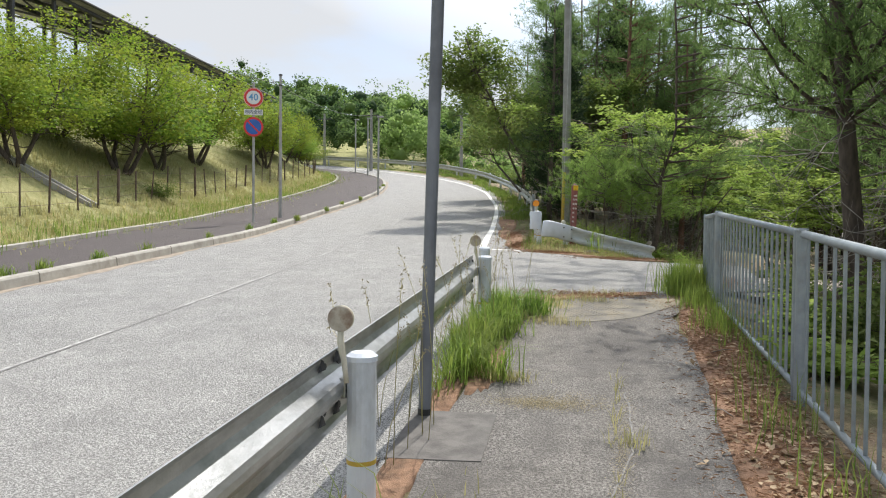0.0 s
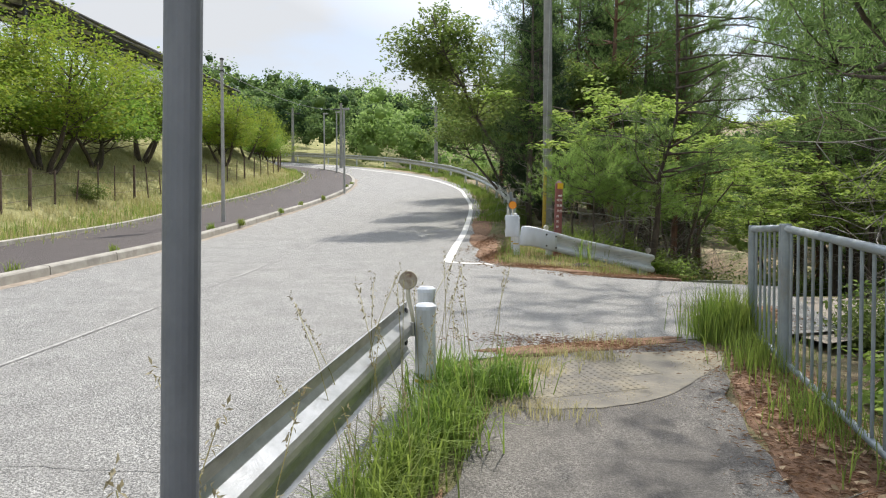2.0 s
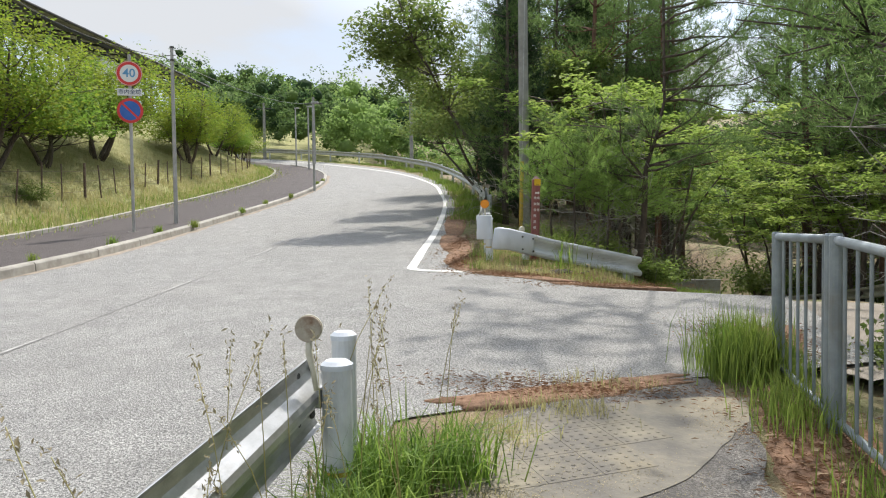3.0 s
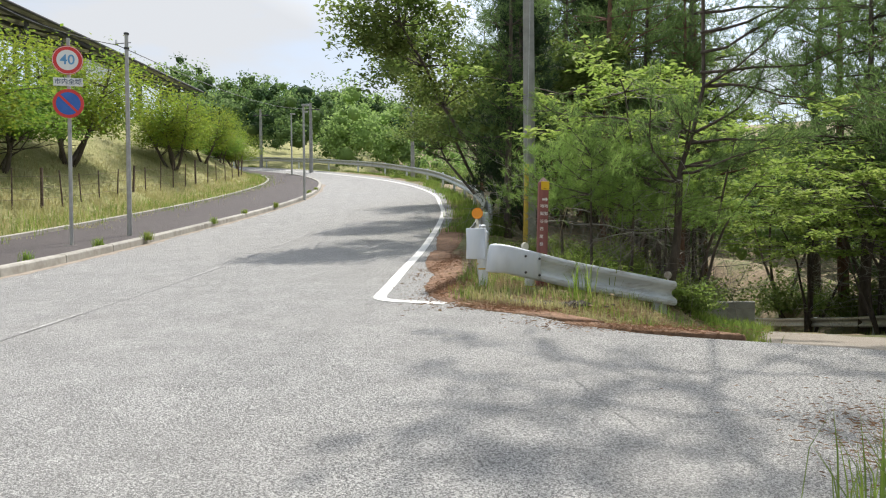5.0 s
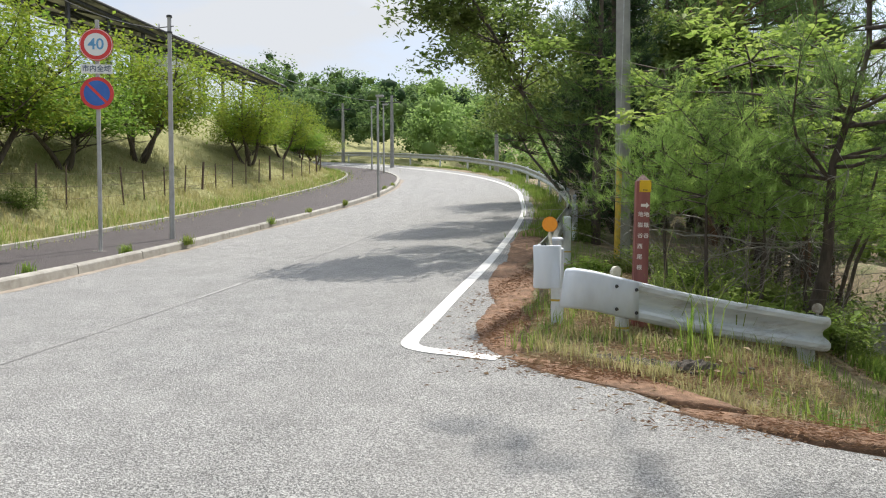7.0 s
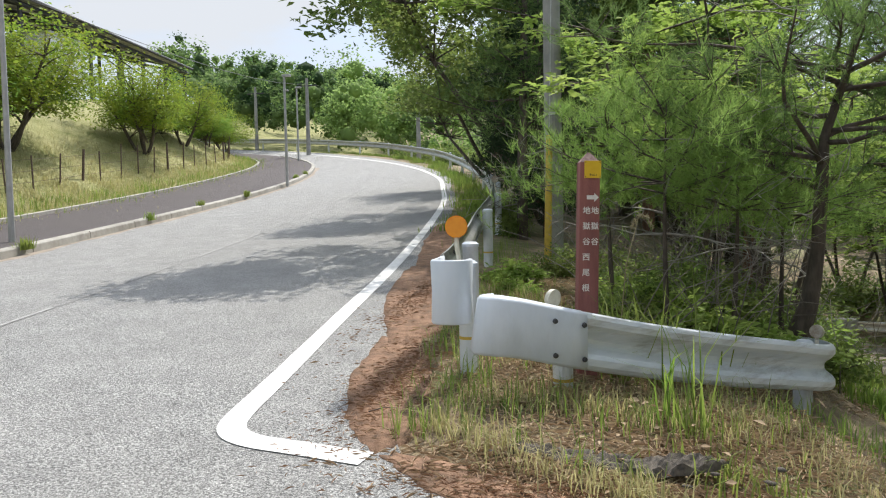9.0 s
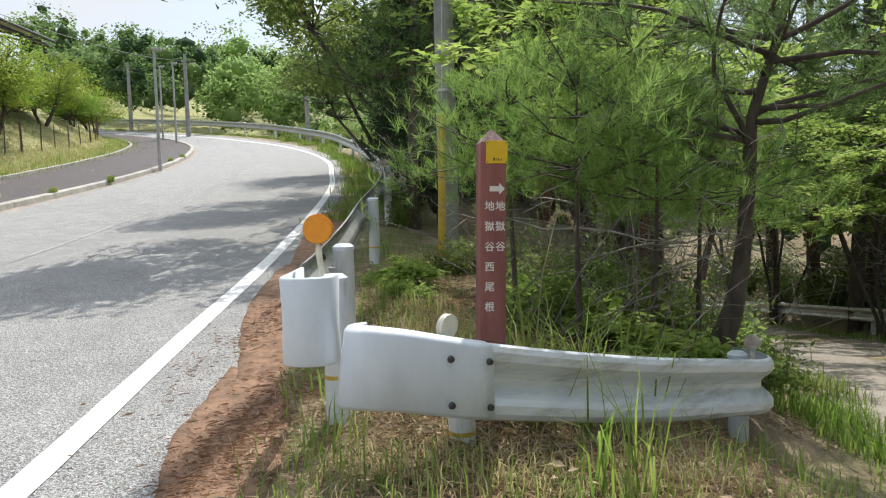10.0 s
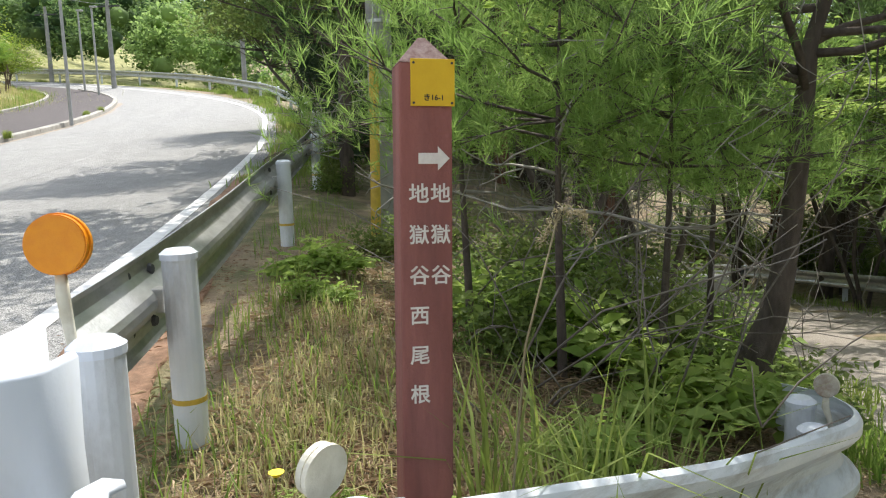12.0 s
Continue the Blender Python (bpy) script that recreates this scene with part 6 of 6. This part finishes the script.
# ---- shed with solar roof above the bank ----
def solar_shed():
    ob = thing("solar_shed", pose(0, 0, 0), "long dark open shed carrying a solar panel roof", "shed")
    a, b = Vector((-24.6, 8, 12.4)), Vector((-30.8, 57.5, 12.4))
    way = (b - a).normalized()
    inn = Vector((way.y, -way.x, 0)) * -1
    L = (b - a).length
    n = 34
    for i in range(n):
        p0, p1 = a + way * (L * i / n + 0.03), a + way * (L * (i + 1) / n - 0.03)
        q0, q1 = p0 + inn * 13 + Vector((0, 0, 3.2)), p1 + inn * 13 + Vector((0, 0, 3.2))
        up = Vector((0, 0, 0.12))
        vs = [p0, p1, q1, q0, p0 + up, p1 + up, q1 + up, q0 + up]
        mesh("roof_panel", vs, [(3, 2, 1, 0), (4, 5, 6, 7), (0, 1, 5, 4), (1, 2, 6, 5), (2, 3, 7, 6), (3, 0, 4, 7)], M_PANEL, ob)
    for k, (d, z) in enumerate(((0.35, -0.25), (3.5, 0.45), (7.0, 1.3))):
        p, q = a + inn * d + Vector((0, 0, z)), b + inn * d + Vector((0, 0, z))
        tubes("purlin", [([p, q], [0.13, 0.13])], M_DARK, ob, 4)
    for i in range(0, n + 1, 2):
        p = a + way * (L * i / n)
        for d in (0.6, 5.5):
            f_ = p + inn * d
            gz_ = ground_at(f_.x, f_.y)
            part("column", box_bm(0.16, 0.16, f_.z - 0.2 + d * 0.245 - gz_, pose(f_.x, f_.y, (gz_ + f_.z - 0.2 + d * 0.245) / 2)), M_DARK, ob)
        tubes("brace", [([p + inn * 0.6 + Vector((0, 0, -1.6)), p + inn * 3.4 + Vector((0, 0, 0.5))], [0.06, 0.06]), ([p + inn * 0.3 + Vector((0, 0, -0.3)), p + inn * 12.6 + Vector((0, 0, 2.8))], [0.09, 0.09])], M_DARK, ob, 4)
    tubes("gutter", [([a + inn * -0.05 + Vector((0, 0, 0.02)), b + inn * -0.05 + Vector((0, 0, 0.02))], [0.09, 0.09])], M_DARK, ob, 6)


solar_shed()


def store_building(x, y, turn, sx_, sy_, h):
    z = ground_at(x, y)
    ob = thing("store_building", pose(x, y, z - 0.4, 0, 0, turn), "small white-walled building under the solar roof", "building")
    part("wall", box_bm(sx_, sy_, h, pose(0, 0, h / 2), 0.02), M_HOUSE, ob)
    part("roof", box_bm(sx_ + 0.1, sy_ + 0.1, 0.12, pose(0, 0, h + 0.06), 0.02), M_LIGHTPOLE, ob)
    part("eaves_band", box_bm(sx_ + 0.06, sy_ + 0.06, 0.06, pose(0, 0, h - 0.1), 0.01), M_SIGNWHITE, ob)


store_building(-30.4, 43.0, 6, 2.4, 2.8, 3.7)

# concrete headwall below the lane, with its grassy top
v, f = sweep([(-0.16, -1.8), (0.16, -1.8), (0.16, 0.0), (-0.16, 0.0)], [(2.6, 25.2, -1.16), (4.5, 24.85, -1.1)])
tagged(mesh("retaining_wall", v, f, M_WALL), "stained concrete retaining wall beside the lane", "wall", kind="structure")

# broken asphalt lip at the corner verge, with loose lumps
def asphalt_lip():
    n, m = 60, 9
    verts, faces = [], []
    for a in range(n + 1):
        t = a / n
        c = Vector((-0.55 + 1.0 * t, 12.66 - 0.12 * math.sin(math.pi * t)))
        side = Vector((0.1, 0.995))
        wide = 0.1 * (math.sin(math.pi * min(1, t * 1.02)) ** 0.35 + 0.01) * (1 + 0.45 * noise.noise(Vector((t * 9, 3, 0))))
        for b in range(m + 1):
            u = b / m * 2 - 1
            q = c + side * u * wide
            h = 0.02 * max(0, 1 - abs(u) ** 3) * min(1, 8 * t, 8 * (1 - t)) * (0.75 + 0.9 * noise.noise(Vector((q.x * 6, q.y * 6, 1)))) + 0.034 * noise.noise(Vector((q.x * 26, q.y * 26, 4)))
            verts.append((q.x, q.y, float(road_z(q.x, q.y)) + (h if abs(u) < 1 else -0.02)))
    for a in range(n):
        for b in range(m):
            q = a * (m + 1) + b
            faces.append((q, q + m + 1, q + m + 2, q + 1))
    tagged(mesh("asphalt_lip", verts, faces, M_CRUMB), "crumbled dark asphalt lip at the corner verge", "rubble")


asphalt_lip()
rg = np.random.default_rng(43)
for i in range(12):
    x, y = -0.6 + 0.12 * i + rg.normal(0, 0.06), 12.5 + rg.normal(0, 0.07)
    bm = bmesh.new()
    r_ = bmesh.ops.create_icosphere(bm, subdivisions=1, radius=rg.uniform(0.012, 0.03))
    for q in bm.verts:
        q.co += q.co.normalized() * 0.012 * noise.noise(q.co * 30 + Vector((i * 3, 0, 0)))
        q.co.z *= 0.5
        q.co.x *= 1.4
    ob = part("asphalt_lump", bm, M_CRUMB, None, "crumbled dark asphalt lump at the verge edge", True)
    tagged(ob, category="rubble", group="crumbled asphalt at the corner")
    ob.matrix_basis = pose(x, y, float(road_z(x, y)) + 0.0, 0, 0, rg.uniform(-40, 20))
for x, y in ((-0.72, 14.35), (-0.58, 14.05)):
    z = ground_at(x, y)
    ob = thing("dandelion", pose(x, y, z), "small yellow wildflower on the verge", "flower", "yellow wildflowers on the verge")
    tubes("stem", [([(0, 0, 0), (0.01, 0, 0.14)], [0.003, 0.002])], M_GRASS, ob, 4)
    part("petals", cyl_bm(0.012, 0.026, 0.014, pose(0.01, 0, 0.135), 9), M_FLOWER, ob)


# ---- small things on the paving ----
tactile = thing("tactile_paving", pose(0, 0, 0), "worn tactile paving blocks half buried in silt", "paving", kind="structure")
bm = bmesh.new()
add_box(bm, 0.297, 0.297, 0.03, pose(0, 0, -0.011))
for i in range(5):
    for k in range(5):
        add_cyl(bm, 0.013, 0.009, 0.0035, pose(-0.116 + 0.058 * i, -0.116 + 0.058 * k, 0.004), 6)
first = part("tactile_block", bm, M_TACTILE, tactile)
slope_y, slope_x = math.degrees(math.atan(0.069)), math.degrees(math.atan(0.012))
spots = [(i, k) for i in range(4) for k in range(3) if (i, k) not in ((3, 0), (0, 2))]
for n_, (i, k) in enumerate(spots):
    u, v_ = 0.3 * i, 0.3 * k
    a_ = radians(30)
    x, y = 0.3 + u * math.cos(a_) - v_ * math.sin(a_), 5.32 + u * math.sin(a_) + v_ * math.cos(a_)
    ob = first if n_ == 0 else new("tactile_block", first.data)
    ob.parent = tactile
    ob.matrix_basis = pose(x, y, float(road_z(x, y)) + 0.0065, slope_y, slope_x, 0) @ pose(0, 0, 0, 0, 0, 30)


def crack(pts, width, seed):
    """A jagged dark crack in the paving."""
    p = smoothed(pts, 10)
    q = [(a[0] + 0.03 * noise.noise(Vector((a[0] * 9, a[1] * 9, seed))), a[1] + 0.03 * noise.noise(Vector((a[0] * 9, a[1] * 9, seed + 4)))) for a in p]
    line_paint("road_marking_crack", q, width, M_TAR, "thin dark crack across the worn paving", 0.0075)


crack([(-3.0, 3.3), (-2.6, 3.35), (-2.2, 3.5), (-1.8, 3.55), (-1.4, 3.6)], 0.007, 1)
crack([(-2.0, 2.9), (-1.4, 3.1), (-0.9, 3.25)], 0.005, 2)
crack([(0.0, 10.3), (0.25, 9.9), (0.4, 9.3), (0.7, 8.6)], 0.006, 3)
crack([(-2.4, 2.0), (-1.6, 2.05), (-0.9, 2.2)], 0.005, 4)
crack([(1.02, -0.8), (1.05, 0.1), (1.0, 0.8), (1.1, 1.6), (1.05, 2.6)], 0.01, 5)
crack([(0.1, 3.0), (0.6, 3.2), (1.1, 3.1), (1.6, 3.25)], 0.006, 6)

# stepped drain down the bank
dp = [(-17.3 + 3.1 * t, 15.0 + 0.4 * t) for t in np.linspace(0, 1, 12)]
v, f = sweep([(-0.2, -0.2), (0.2, -0.2), (0.2, 0.08), (0.13, 0.08), (0.13, -0.06), (-0.13, -0.06), (-0.13, 0.08), (-0.2, 0.08)], [(x, y, ground_at(x, y) + 0.03) for x, y in dp])
tagged(mesh("drain_channel", v, f, M_WALL), "stained concrete drain channel running down the bank", "drain", kind="structure")

# reflectors on the far rail
for s_ in (8.28, 12.03):
    x, y = along(RAIL2, s_, r2len)
    gz = float(road_z(x, y))
    delineator(bend_rail, (x - 0.05, y - 0.03, gz + 0.98), (0.2, -1, 0), 0.06, M_RUSTDISC, 0.24)

for x, y, t_, ln in ((1.72, 3.9, 35, 0.28), (1.68, 2.2, 120, 0.2), (1.55, 5.1, 60, 0.22), (-1.35, 12.95, 20, 0.18)):
    z = float(road_z(x, y)) + 0.02
    a_ = radians(t_)
    ob = tubes("twig", [([(x, y, z), (x + ln * 0.5 * math.cos(a_), y + ln * 0.5 * math.sin(a_), z + 0.02), (x + ln * math.cos(a_ + 0.2), y + ln * math.sin(a_ + 0.2), z)], [0.005, 0.004, 0.002])], M_TWIG, None, 5)
    tagged(ob, "small dry twig lying on the paving", "twig", "fallen twigs")
